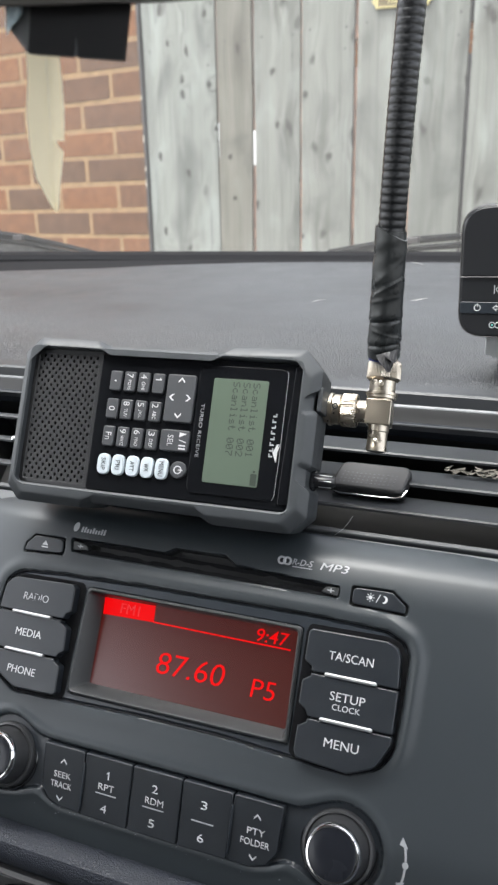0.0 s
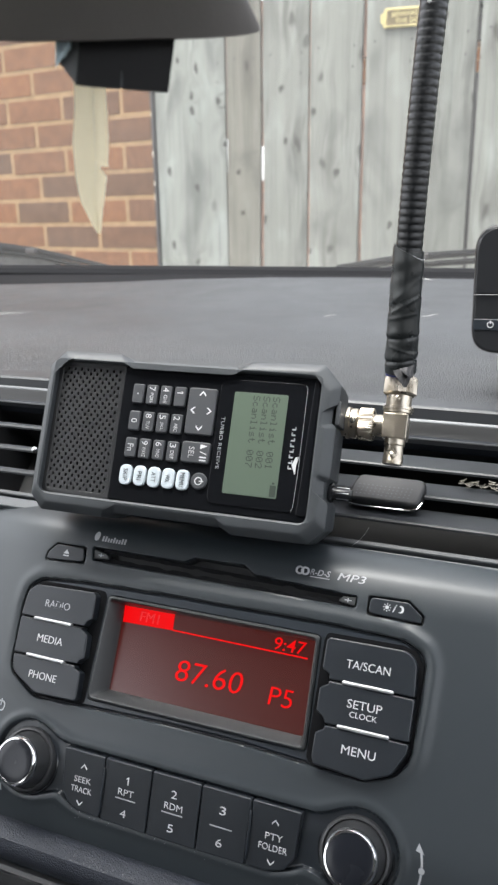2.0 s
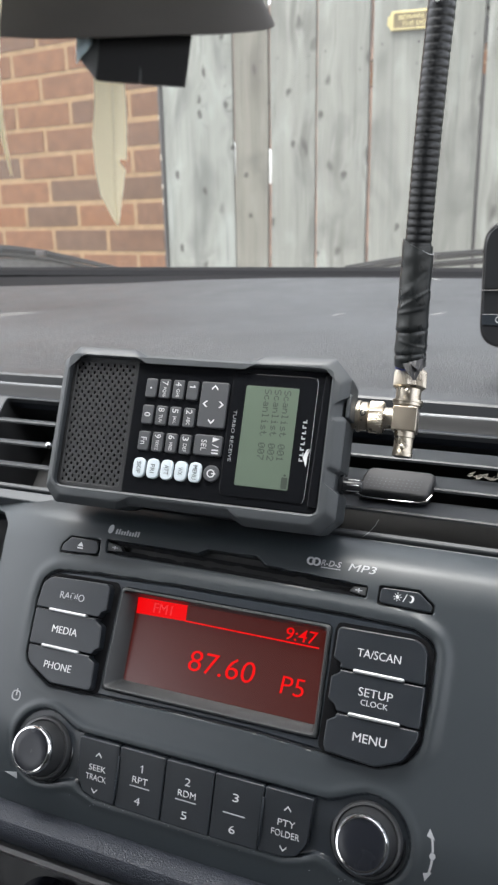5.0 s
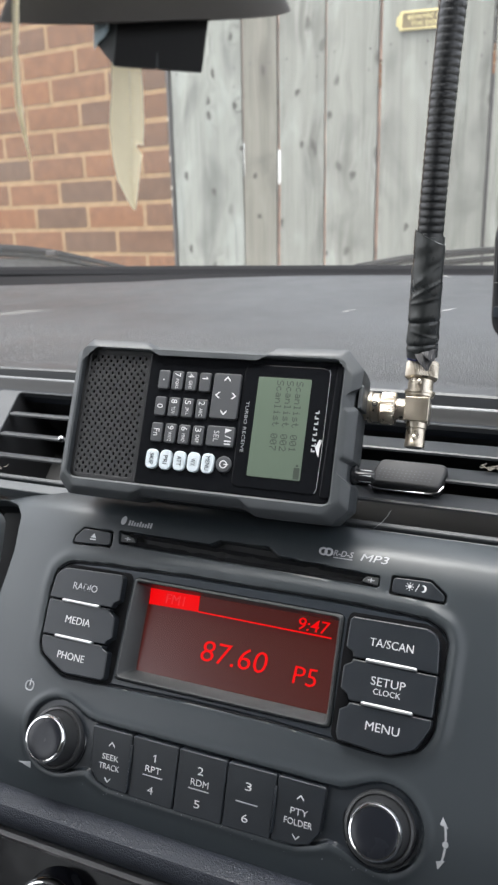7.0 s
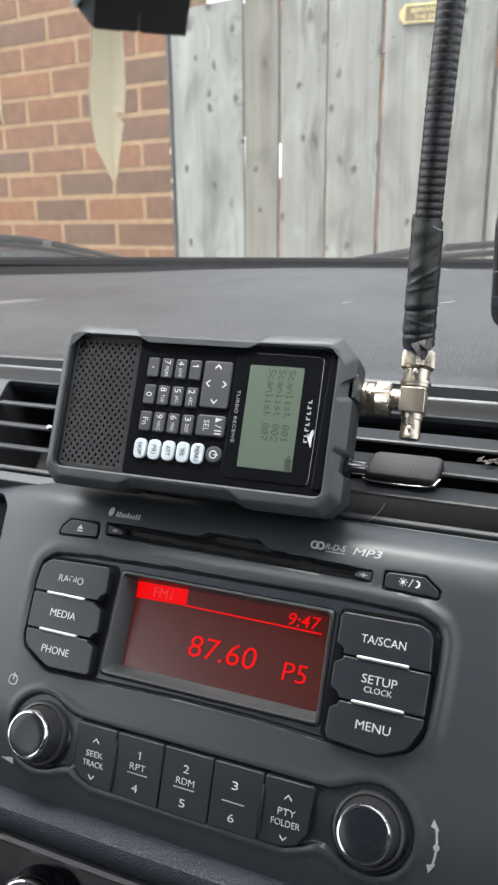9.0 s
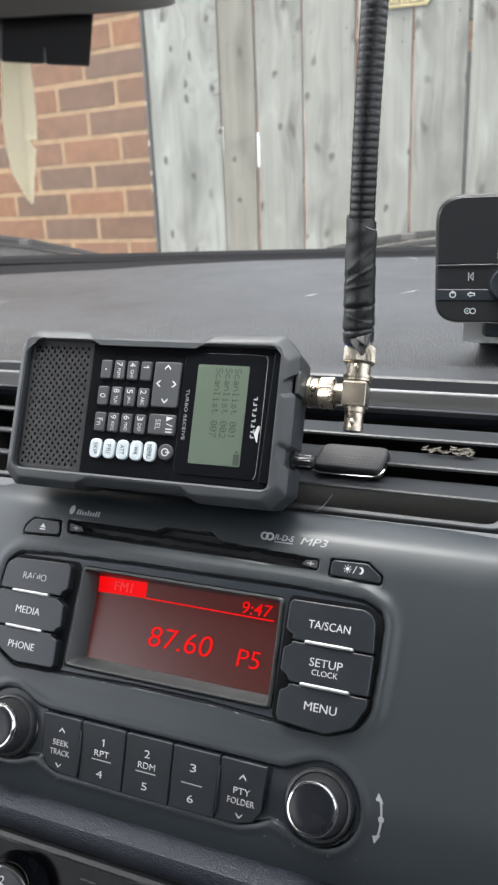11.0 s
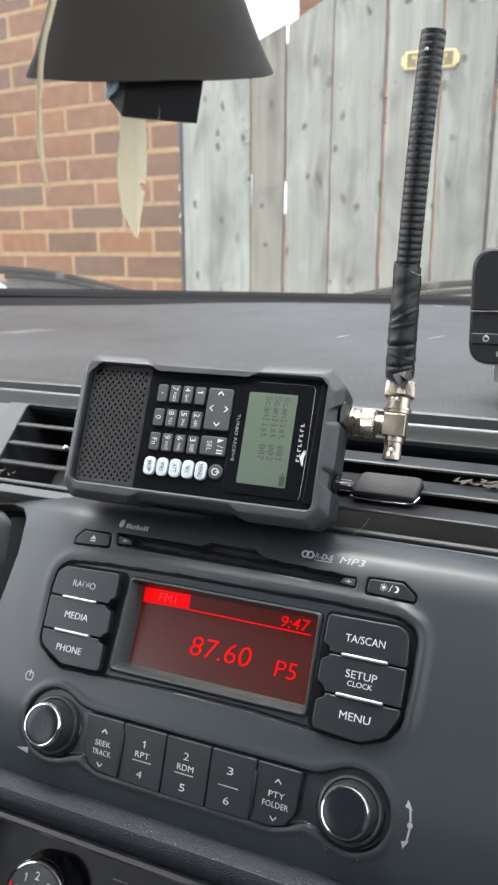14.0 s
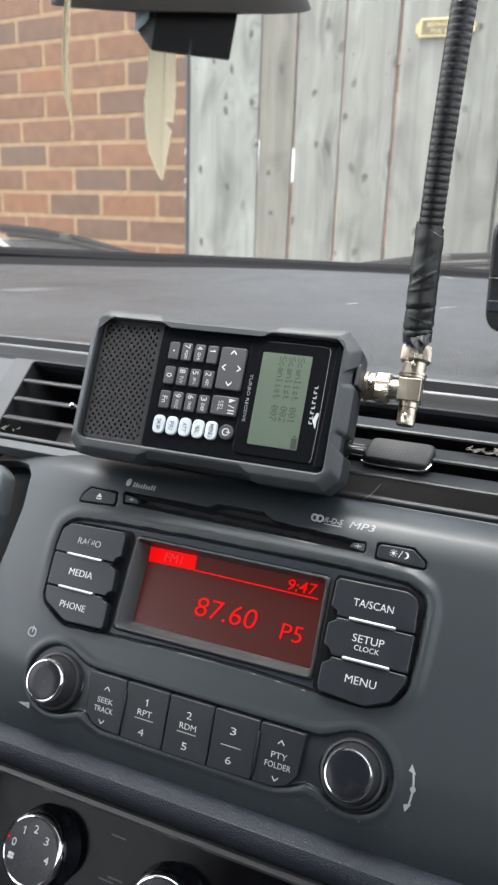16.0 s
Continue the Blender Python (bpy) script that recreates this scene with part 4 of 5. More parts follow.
lettering("FM1", -34, 23.6, -8.9, 10, 4.6, REDDIM, display)
lettering("9:47", 37.6, 23.7, -8.95, 15.0, 5.6, RED, display, thin=0.02, slant=0.1)
lettering("87.60", 1.8, 3.1, -8.95, 33.6, 9.6, RED, display, thin=-0.08, slant=0.1)
lettering("P5", 37.2, 1.1, -8.95, 11.0, 7.8, RED, display, thin=-0.08, slant=0.06)

# (words, width, outline of the key's face, place of the words)
RADIO_KEYS = [
    ("RADIO", 14.0, [(-97.2, 13.5), (-96.4, 25.5), (-92.0, 29.2), (-59.7, 30.3), (-58.0, 28.6), (-57.4, 17.8), (-59.8, 16.4), (-60.8, 14.0)], [1, 6, 5, 1.6, 1.6, 1.2, 0.8, 0.4], -77.8, 21.2),
    ("MEDIA", 14.4, [(-97.1, 12.8), (-61.0, 13.3), (-61.8, 12.2), (-57.9, 10.0), (-56.8, -0.2), (-59.0, -1.6), (-60.0, -3.5), (-96.2, -4.3)], [1, 0.4, 0.6, 1.4, 1.2, 0.8, 0.4, 1], -77.5, 4.6),
    ("PHONE", 15.4, [(-96.1, -5.0), (-60.9, -4.3), (-61.0, -5.4), (-57.3, -7.0), (-56.4, -18.6), (-57.6, -19.9), (-79.4, -20.6), (-94.7, -12.7)], [1, 0.4, 0.6, 1.4, 1.4, 1.4, 7, 7], -76.8, -12.4),
    ("TA/SCAN", 18.4, [(60.1, 13.8), (60.3, 15.8), (56.8, 17.7), (56.8, 29.2), (58.2, 30.7), (89.7, 31.0), (93.6, 29.3), (95.4, 25.9), (96.2, 13.5)], [0.4, 0.6, 1.2, 1.4, 1.4, 4, 4, 4, 1], 76.0, 21.5),
    ("SETUP", 14.4, [(60.2, 13.1), (60.6, 12.0), (57.0, 9.8), (57.1, 0.4), (60.1, -1.3), (61.5, -3.8), (96.2, -3.8), (96.3, 12.8)], [0.4, 0.6, 1.4, 1.2, 0.8, 0.4, 1, 1], 76.8, 6.0),
    ("MENU", 14.0, [(61.6, -4.5), (61.4, -6.1), (58.0, -8.1), (58.0, -17.5), (59.2, -20.3), (80.6, -21.8), (91.1, -17.4), (96.0, -8.1), (96.2, -4.5)], [0.4, 0.6, 1.2, 1.6, 1.6, 6, 6, 5, 1], 77.0, -12.0),
]
# black sheets on the bezel paint the shaded gap round both key groups
for gap_outline in ([(-99.2, -9), (-96.6, -14.6), (-80.2, -22.0), (-54.2, -21.2), (-54.6, 29), (-56.5, 32), (-92, 31.4), (-98.2, 27.5)], [(54.8, -19.6), (58, -21.6), (80.6, -22.6), (92.0, -18.6), (97.2, -9), (97.8, 26), (94, 31.6), (88, 33.0), (55.6, 32.6), (54.6, 29)]):
    part("key_gap_shade", slab(arc_poly(gap_outline, 3.0, 4), -2.0, -0.7, 0.1), RUBBER, radio, "matt black sheet for the shaded gap round the keys")
for s, wd, o, r_, x, y in RADIO_KEYS:
    k = part("key", slab(arc_poly(o, [max(v, 1.0) for v in r_], 4), -6, 4.0, 0.6), KEYMAT, radio)
    lettering(s, x, y, 4.06, wd, 3.4, GREYINK if s == "RADIO" else INK, k, thin=-0.06)
    if s == "RADIO":
        # half worn off
        mark([(-81.5, 19.6), (-73.6, 19.6), (-73.6, 20.3), (-81.5, 20.3)], 4.22, KEYMAT, k, "wear")
        mark([(-79.6, 21.9), (-76.2, 21.9), (-76.2, 22.6), (-79.6, 22.6)], 4.22, KEYMAT, k, "wear")
    if s == "SETUP":
        lettering("CLOCK", 76.8, 1.9, 4.06, 11.4, 2.3, INK, k, thin=-0.06)
for x, y in ((-78.3, 13.3), (-77.7, -4.1), (76.9, 13.7), (77.5, -3.8)):
    part("key_bar", slab(rect(x - 10.8, y - 0.75, x + 10.8, y + 0.75, 0.7), 2.5, 5.0, 0.6), SILVER, radio, "bright bar between keys")

ej = part("eject_key", slab(inset(arc_poly(EJECT, 3.0, 4), 0.9), -3, 0.3, 0.5), KEYMAT, radio)
mark([(-84.2, 46.4), (-80.8, 46.4), (-82.5, 48.6)], 0.36, INK, ej, "print")
mark([(-84.2, 45.2), (-80.8, 45.2), (-80.8, 45.8), (-84.2, 45.8)], 0.36, INK, ej, "print")
lk = part("dimmer_key", slab(inset(arc_poly(LIGHT, 3.0, 4), 0.9), -3, 0.3, 0.5), KEYMAT, radio)
mark([(79.4 + 0.8 * math.cos(i * math.pi / 5), 47.3 + 0.8 * math.sin(i * math.pi / 5)) for i in range(10)], 0.36, INK, lk, "print")
for i in range(8):
    c, d = math.cos(i * math.pi / 4), math.sin(i * math.pi / 4)
    mark([(79.4 + r * c - q * d, 47.3 + r * d + q * c) for r, q in ((1.1, -0.14), (1.8, -0.14), (1.8, 0.14), (1.1, 0.14))], 0.36, INK, lk, "print")
mark([(81.8, 45.6), (82.15, 45.6), (83.6, 49.0), (83.25, 49.0)], 0.36, INK, lk, "print")
mark([(85.2 + 1.4 * math.cos(a), 47.2 + 1.55 * math.sin(a)) for a in [radians(-120 + 24 * i) for i in range(11)]] + [(84.8 + 0.9 * math.cos(a), 47.2 + 1.15 * math.sin(a)) for a in [radians(90 - 20 * i) for i in range(10)]], 0.36, INK, lk, "print")
rnd = random.Random(8)


def felt_strip(y0, edge, ragged, w, sd):
    """A torn lip of felt along the slot, its free edge uneven."""
    r_ = random.Random(sd)
    bm, rings, lift = bmesh.new(), [], 0.0
    for i in range(91):
        x = -63 + 126 * i / 90
        bow = -1.7 * (x + 63) / 126
        lift = 0.7 * lift + ragged * r_.uniform(-0.5, 0.5)
        gap = 1.5 * max(0.0, noise.noise(Vector((x * 0.13, sd, 0))))
        e_ = edge + lift - math.copysign(gap, edge - y0)
        rings.append([(x, y0 + bow, w), (x, e_ + bow, w - 0.3 + 0.3 * r_.random()), (x, e_ + bow, w - 0.7), (x, y0 + bow, w - 0.7)])
    return loft(bm, rings)


part("disc_slot", felt_strip(45.0, 47.9, 0.16, -1.9, 3), RUBBER, radio, "black disc slot with worn felt lip", smooth=False)
part("felt", felt_strip(51.8, 50.0, 0.14, -2.8, 5), RUBBER, radio, smooth=False)
for o in ([(-67.6, 46.4), (-58.2, 47.2), (-60.2, 49.6), (-68.0, 51.0)], [(57.6, 46.4), (65.4, 45.4), (65.6, 49.4), (59.6, 48.8)]):
    stop = part("slot_stop", slab(arc_poly(o, 0.6, 3), -4.5, -1.2, 0.4), FRAME, radio, "grey stop at the slot's end")
    cx, cy = sum(p[0] for p in o) / 4, sum(p[1] for p in o) / 4
    mark(rect(cx - 1.6, cy - 0.2, cx + 1.6, cy + 0.2, 0.1, 1), -1.1, GREYINK, stop, "cross")
    mark(rect(cx - 0.25, cy - 0.9, cx + 0.25, cy + 0.9, 0.1, 1), -1.05, GREYINK, stop, "cross")
# maker's marks as plain shapes, plain system marks as letters
mark([(-68.2 + 1.5 * math.cos(i * 0.5236), 57.6 + 2.4 * math.sin(i * 0.5236)) for i in range(12)], 0.2, GREYINK, radio, "emblem", over=fascia_w)
for k in range(9):
    mark(rect(-65.0 + 1.56 * k, 55.4, -64.0 + 1.56 * k, 58.2 if k in (0, 1, 4, 7, 8) else 57.4, 0.2, 1), 0.15, GREYINK, radio, "word_bar", over=fascia_w)
for x in (38.6, 41.2):
    part("emblem", ringslab([(x + 2.0 * math.cos(i * 0.3927), 57.0 + 1.9 * math.sin(i * 0.3927)) for i in range(16)], [(x + 1.1 * math.cos(i * 0.3927), 57.0 + 1.1 * math.sin(i * 0.3927)) for i in range(16)], -0.6, 0.15 if x < 40 else 0.2, 0.05), GREYINK, radio)
lettering("R-D-S", 47.8, 57.2, 0.12, 9.2, 2.8, GREYINK, radio, over=fascia_w, thin=0.12, slant=0.15)
mark(rect(43.4, 54.8, 52.4, 55.2, 0.1, 1), 0.15, GREYINK, radio, "word_bar", over=fascia_w)
lettering("MP3", 62.2, 57.0, 0.12, 12.6, 3.3, GREYINK, radio, over=fascia_w, slant=0.2)

# row of station keys on a slightly tilted strip
STRIP = Matrix.Translation((0, -46, 0)) @ Matrix.Rotation(radians(11.3), 4, "X") @ Matrix.Translation((0, 46, 0))
PRESETS = [
    ([(-57.5, -40), (-36.0, -40), (-35.6, -66.9), (-46, -66.6), (-52.5, -64.5), (-56.5, -59)], [("SEEK", -46.2, -52.6, 8.8, 2.6), ("TRACK", -46.4, -57.0, 10.8, 2.6)]),
    ([(-35.5, -40), (-11.9, -40), (-11.9, -67.6), (-35.1, -67.2)], [("1", -23.3, -47.4, 1.1, 3.3), ("RPT", -23.5, -52.6, 7.8, 2.7), ("4", -23.8, -61.8, 2.9, 3.3)]),
    ([(-11.4, -40), (12.2, -40), (12.2, -67.6), (-11.4, -67.6)], [("2", 0, -47.4, 2.7, 3.3), ("RDM", 0.2, -52.6, 8.6, 2.7), ("5", -0.1, -61.8, 2.7, 3.3)]),
    ([(12.7, -40), (35.5, -40), (35.1, -67.2), (12.7, -67.6)], [("3", 23.2, -48.2, 2.8, 3.3), ("6", 23.0, -61.6, 2.8, 3.3)]),
    ([(36.0, -40), (57.5, -40), (56.5, -59), (52.5, -64.5), (46, -66.6), (35.6, -66.9)], [("PTY", 46.8, -52.6, 7.6, 2.6), ("FOLDER", 46.8, -57.0, 12.4, 2.6)]),
]
for i, (o, words) in enumerate(PRESETS):
    k = part("station_key", slab(arc_poly(o, 1.0, 3), -5, 0.2, 0.6), KEYMAT, radio, m=STRIP)
    for s, x, y, wd, ht in words:
        if s == "1":
            numeral_one(x, y, 0.28, ht, INK, k, m=STRIP)
        else:
            lettering(s, x, y, 0.28, wd, ht, INK, k, m=STRIP, thin=-0.1)
    if i in (0, 4):
        x = words[0][1]
        chevron(x, -46.6, 1.5, "up", 0.36, INK, k, m=STRIP, t=0.7)
        chevron(x - 0.3, -63.0, 1.5, "down", 0.36, INK, k, m=STRIP, t=0.7)
    else:
        x = words[0][1]
        y = -55.6 if i < 3 else -55.2
        mark(rect(x - 5.2, y - 0.22, x + 5.0, y + 0.22, 0.1, 1), 0.36, GREYINK, k, "rule", m=STRIP)
for x in (-35.4, 35.7):
    part("key_rib", tube([(x, -44.4, 0.4), (x + 0.2, -48, 0.9), (x + 0.2, -60, 0.9), (x, -64, 0.4)], 0.5, 8), BEZEL, radio, m=STRIP)


def knob(x, y):
    """A tall round control with a flared foot and a bright ring round its cap."""
    at = Matrix.Translation((x, y, 0))
    k = part("knob", lathe([(14.5, -6), (14.5, -1.4), (13.9, -0.5), (13.0, -0.2), (12.5, -0.9), (12.0, 0.2), (11.2, 5.8), (10.9, 6.6)], 192, m=at, knurl=0.1, rows=(5, 6), ribs=64), KNOBBODY, radio)
    part("ring", lathe([(10.9, 6.2), (11.0, 7.0), (10.7, 8.2), (10.0, 9.0), (9.4, 9.1), (9.2, 8.7)], 64, m=at), CHROME, k, "chrome ring")
    part("cap", lathe([(9.3, 8.2), (9.25, 8.8), (8.6, 9.0), (5, 9.1), (0.2, 9.1)], 48, m=at), KNOBGLOSS, k)
    part("seat", lathe([(15.9, -6.6), (15.7, -3.4), (15.3, -3.0), (14.9, -3.4), (14.7, -6.6)], 56, m=at), GLOSS, k)
    return k


knob(-77.7, -50.6)
knob(80.4, -50.0)

# specks of dust caught on the fascia
rnd = random.Random(7)
bm = bmesh.new()
for i in range(70):
    x, y = rnd.uniform(-60, 100), rnd.choice((rnd.gauss(-68.5, 1.6), rnd.gauss(-68.5, 1.6), rnd.uniform(-70, 52)))
    if -70 < y < -66 or abs(x) > 101.5 or y > 46:
        w = float(fascia_w(np.array([x]), np.array([y]))[0])
        s, a = rnd.uniform(0.1, 0.28), rnd.uniform(0, 3)
        loft(bm, [[(x + s * h * math.cos(a + t), y + 0.7 * s * h * math.sin(a + t), w + z) for t in (0, 1.6, 3.1, 4.6)] for h, z in ((1, 0.0), (0.6, 0.12))])
part("dust", bm, GREYINK, radio, "pale dust specks", kind="stuff")

# ---- heater controls ----
heater = thing("heater_controls", PANEL, "gloss black heater panel with chrome-ringed knobs", "heater controls")
part("panel", slab(rect(-150, -190, 150, -103, 14), -46, -34, 3), PANELBLACK, heater)
part("line", tube([(-138, -170, -33.6), (-138, -122, -33.4), (-130, -109, -33.3), (-112, -105.6, -33.2), (112, -105.6, -33.2), (130, -109, -33.3), (138, -122, -33.4)], 0.5, 6), SILVER, heater, "fine bright line")


def heat_knob(x, y, marks):
    at = Matrix.Translation((x, y, 0))
    k = part("knob", lathe([(21, -36), (20.5, -33), (19, -31), (18.2, -26), (17.2, -21.6)], 56, m=at), KNOBGLOSS, heater)
    part("ring", lathe([(18.4, -24), (18.2, -21.4), (17.2, -19.6), (16.0, -19.0), (15.5, -19.5)], 56, m=at), CHROME, k, "chrome ring")
    part("cap", lathe([(15.8, -20.4), (15.5, -19.3), (8, -19.1), (0.2, -19.0)], 48, m=at), KNOBGLOSS, k)
    for s, a in marks:
        px, py = x + 10.6 * math.cos(radians(a)), y + 10.6 * math.sin(radians(a))
        if s == "1":
            numeral_one(px, py, -18.9, 3.8, INK, k)
        else:
            lettering(s, px, py, -18.9, 2.6, 3.8, INK, k)
    return k


k0 = heat_knob(-74.6, -134.6, [("0", 172), ("1", 128), ("2", 88), ("3", 42), ("4", -6)])
mark([(-89.9, -131.8), (-88.2, -132.4), (-88.3, -130.8)], -18.8, RED, k0, "pointer")
for i in range(4):
    a = radians(45 + 90 * i)
    mark([(-84.8 + 1.1 * math.cos(a) + 1.15 * math.cos(t), -139.6 + 1.1 * math.sin(a) + 0.8 * math.sin(t)) for t in [j * math.pi / 4 for j in range(8)]], -18.8, INK, k0, "fan_symbol")
heat_knob(0.6, -139, [])
heat_knob(73, -134, [])
for x, y in ((-40, -118), (-36, -137), (-41, -139)):
    mark(rect(x, y, x + 9, y + 0.8, 0.3, 1), -33.8, DIMPRINT, heater, "print")

# ---- handheld scanner ----
scanner = thing("handheld_scanner", SCAN, "grey rubber-cased handheld radio scanner lying on its side", "radio scanner")
OUT = [(-84.5, -33), (-78, -40), (-45, -40.2), (-39, -37.4), (14, -37.4), (20, -40.4), (55, -40.2), (62, -33), (62, -21.4), (59.6, -20.6), (59.6, -12), (61.6, -11.2), (61.6, 12.6), (59.5, 13.4), (59.5, 20.8), (62, 21.6), (62, 31), (54, 39.8), (20, 39), (14, 36.2), (-40, 36), (-46, 38.6), (-77, 38.6), (-84.5, 31)]


N = 400
so = star(arc_poly(OUT, 0.9, 3), N, -12, 0)
si = star(rect(-79, -31.4, 53.6, 33.2, 3.5, 5), N, -12, 0)
bm = bmesh.new()


def scaled(o, d):
    return [(x + (d if x < -12 else -d) * min(1, abs(x + 12) / 60), y + (d if y < 0 else -d) * min(1, abs(y) / 30)) for x, y in o]


rows = [(scaled(so, 9), -34), (scaled(so, 4), -32), (scaled(so, 0.5), -24), (so, -14), (so, -1.0), (scaled(so, 3.4), 2.6), (scaled(so, 4.6), 2.9), (scaled(si, -1.0), 2.9), (scaled(si, -0.2), 2.2), (si, -1.6)]
loft(bm, [[(x, y, w) for x, y in o] for o, w in rows], True, False)
part("case", bm, CASE, scanner, "rubbery grey bumper case")
part("back", slab(rect(-74, -26, 50, 26, 6), -36.5, -30, 3), CASE, scanner, m=Matrix.Translation((0, 0, -2)))
front = part("front", slab(rect(-43.2, -31.2, 53.4, 33.0, 1.5), -3, -0.2, 0.4), FRONTBLACK, scanner, "gloss black front")
part("step", slab(arc_poly([(48.6, -28.5), (53.2, -28.5), (53.2, 32), (50.4, 32)], 1, 3), -1, 0.6, 0.4), FRONTBLACK, scanner)


def speaker_plate():
    """A plate pierced by staggered oval holes."""
    bm = bmesh.new()
    x0, x1, y0, y1 = -78.8, -43.2, -31.2, 33.0
    nx, ny = 18, 15
    px, py = (x1 - x0 - 4) / nx, (y1 - y0 - 4) / ny
    for i in range(nx):
        for j in range(ny):
            cx, cy = x0 + 2 + (i + 0.5) * px, y0 + 2 + (j + 0.5) * py
            sh = (py * 0.25) * (1 if i % 2 else -1)
            sq, hole, low = [], [], []
            for k in range(8):
                a = k * math.pi / 4
                c, s = math.cos(a), math.sin(a)
                q = max(abs(c), abs(s))
                sq.append(bm.verts.new((cx + c / q * px / 2, cy + s / q * py / 2, -0.9)))
                hole.append(bm.verts.new((cx + c * px * 0.33, cy + sh + s * py * 0.215, -0.95)))
                low.append(bm.verts.new((cx + c * px * 0.3, cy + sh + s * py * 0.2, -3.2)))
            for k in range(8):
                n = (k + 1) % 8
                bm.faces.new((sq[k], sq[n], hole[n], hole[k]))
                bm.faces.new((hole[k], hole[n], low[n], low[k]))
    return bm


part("speaker_grille", speaker_plate(), SPEAKER, scanner, "pierced speaker grille")
part("grille_rim", ringslab(rect(-79.4, -31.8, -42.6, 33.4, 2), rect(-76.9, -29.3, -45.1, 30.9, 1.5), -3, -0.7, 0.2), SPEAKER, scanner)
part("speaker_cloth", slab(rect(-78, -31, -44, 32.6, 1), -5, -3.6, 0.1), DEEP, scanner)


def key(x, y, wd, ht, material, words, r=1.2, high=1.3):
    k = part("key", slab(rect(x - wd / 2, y - ht / 2, x + wd / 2, y + ht / 2, r), -0.6, high, 0.6), material, scanner)
    for s, dx, dy, L, H, mt in words:
        if s == "1":
            numeral_one(x + dx, y + dy, high + 0.05, H, mt, k, turn=-90)
        else:
            lettering(s, x + dx, y + dy, high + 0.05, L, H, mt, k, turn=-90, thin=-0.08)
    return k


COLS, ROWS_V = (-34.2, -27.1, -20.0, -12.8), (19.9, 6.9, -5.9)
TXT = [[(".", ""), ("7", "PQRS"), ("4", "GHI"), ("1", "")], [("0", ""), ("8", "TUV"), ("5", "JKL"), ("2", "ABC")], [("Fn", ""), ("9", "WXYZ"), ("6", "MNO"), ("3", "DEF")]]
for r, y in enumerate(ROWS_V):
    for c, x in enumerate(COLS):
        big, small = TXT[r][c]
        words = []
        if big == ".":
            words.append((".", 0, 0, 0.8, 0.8, INK))
        elif small:
            words += [(big, 0, 2.7, 1.9, 3.0, INK), (small, 0, -1.6, 4.6 if len(small) == 4 else 3.8, 1.7, INK)]
        else:
            words.append((big, 0, 2.0 if big == "1" else 0.0, {"1": 1.0, "0": 2.0, "Fn": 3.4}[big], 2.9, INK))
        key(x, y, 5.8, 9.4, KEYCAP, words)
for i, s in enumerate(("SKIP", "PRI", "ATT", "WX", "MENU")):
    key(-34.8 + 7.18 * i, -18.9 + 0.1 * i, 6.3, 9.6, KEYLIT, [(s, 0, 0, {"SKIP": 5.6, "PRI": 4.2, "ATT": 4.6, "WX": 3.6, "MENU": 6.6}[s], 2.2, DARKINK)], r=3.0)
pk = part("power_key", lathe([(3.9, -0.6), (3.9, 0.7), (3.4, 1.2), (0.2, 1.3)], 28, m=Matrix.Translation((1.9, -18.2, 0))), KEYCAP, scanner)
part("power_print", ringslab([(1.9 + 1.9 * math.cos(a), -18.2 + 1.9 * math.sin(a)) for a in [radians(15 * i) for i in range(24)]], [(1.9 + 1.4 * math.cos(a), -18.2 + 1.4 * math.sin(a)) for a in [radians(15 * i) for i in range(24)]], 1.0, 1.42, 0.05), INK, pk)
mark([(2.2, -18.45), (4.3, -18.45), (4.3, -17.95), (2.2, -17.95)], 1.5, INK, pk, "power_print")
pad = part("direction_pad", slab(rect(-8.4, 2.9, 5.4, 24.8, 1.4), -0.6, 1.3, 0.6), KEYCAP, scanner)
for x, y, way in ((-1.4, 22.2, "up"), (-1.4, 6.0, "down"), (-5.4, 14.2, "left"), (2.6, 14.2, "right")):
    chevron(x, y, 1.5, way, 1.46, INK, pad, t=0.9)
sel = part("select_key", slab(rect(-8.4, -10.2, 5.5, -0.4, 1.4), -0.6, 1.3, 0.6), KEYCAP, scanner)
lettering("SEL", -3.4, -5.4, 1.36, 5.2, 2.6, INK, sel, turn=-90, thin=-0.14)
mark([(4.2, -1.9), (0.8, -3.6), (0.8, -1.9 - 0.0)][:2] + [(0.8, -1.4)], 1.46, INK, sel, "print")
mark([(0.9, -4.6), (4.1, -5.6), (4.1, -6.0), (0.9, -5.0)], 1.46, INK, sel, "print")
for y in (-7.0, -8.4):
    mark([(0.9, y), (4.1, y), (4.1, y - 0.6), (0.9, y - 0.6)], 1.46, INK, sel, "print")
win = part("window", slab(rect(6.6, -27.6, 47.2, 30.2, 3.5), -0.6, 0.35, 0.3), FRONTBLACK, scanner, "gloss black display window")
lcd = part("lcd", slab(rect(13.6, -22.2, 39.0, 24.5, 0.8), -0.4, 0.5, 0.1), LCD, scanner, "grey-green liquid crystal display")
# dot letters, five wide and seven high, one number for each row
DOTS = {"S": (15, 16, 16, 14, 1, 1, 30), "c": (0, 0, 14, 16, 16, 17, 14), "a": (0, 0, 14, 1, 15, 17, 15), "n": (0, 0, 22, 25, 17, 17, 17), "l": (12, 4, 4, 4, 4, 4, 14), "i": (4, 0, 12, 4, 4, 4, 14), "s": (0, 0, 14, 16, 14, 1, 30), "t": (8, 8, 28, 8, 8, 9, 6), "0": (14, 17, 19, 21, 25, 17, 14), "1": (4, 12, 4, 4, 4, 4, 14), "2": (14, 17, 1, 2, 4, 8, 31), "7": (31, 1, 2, 4, 8, 8, 8)}


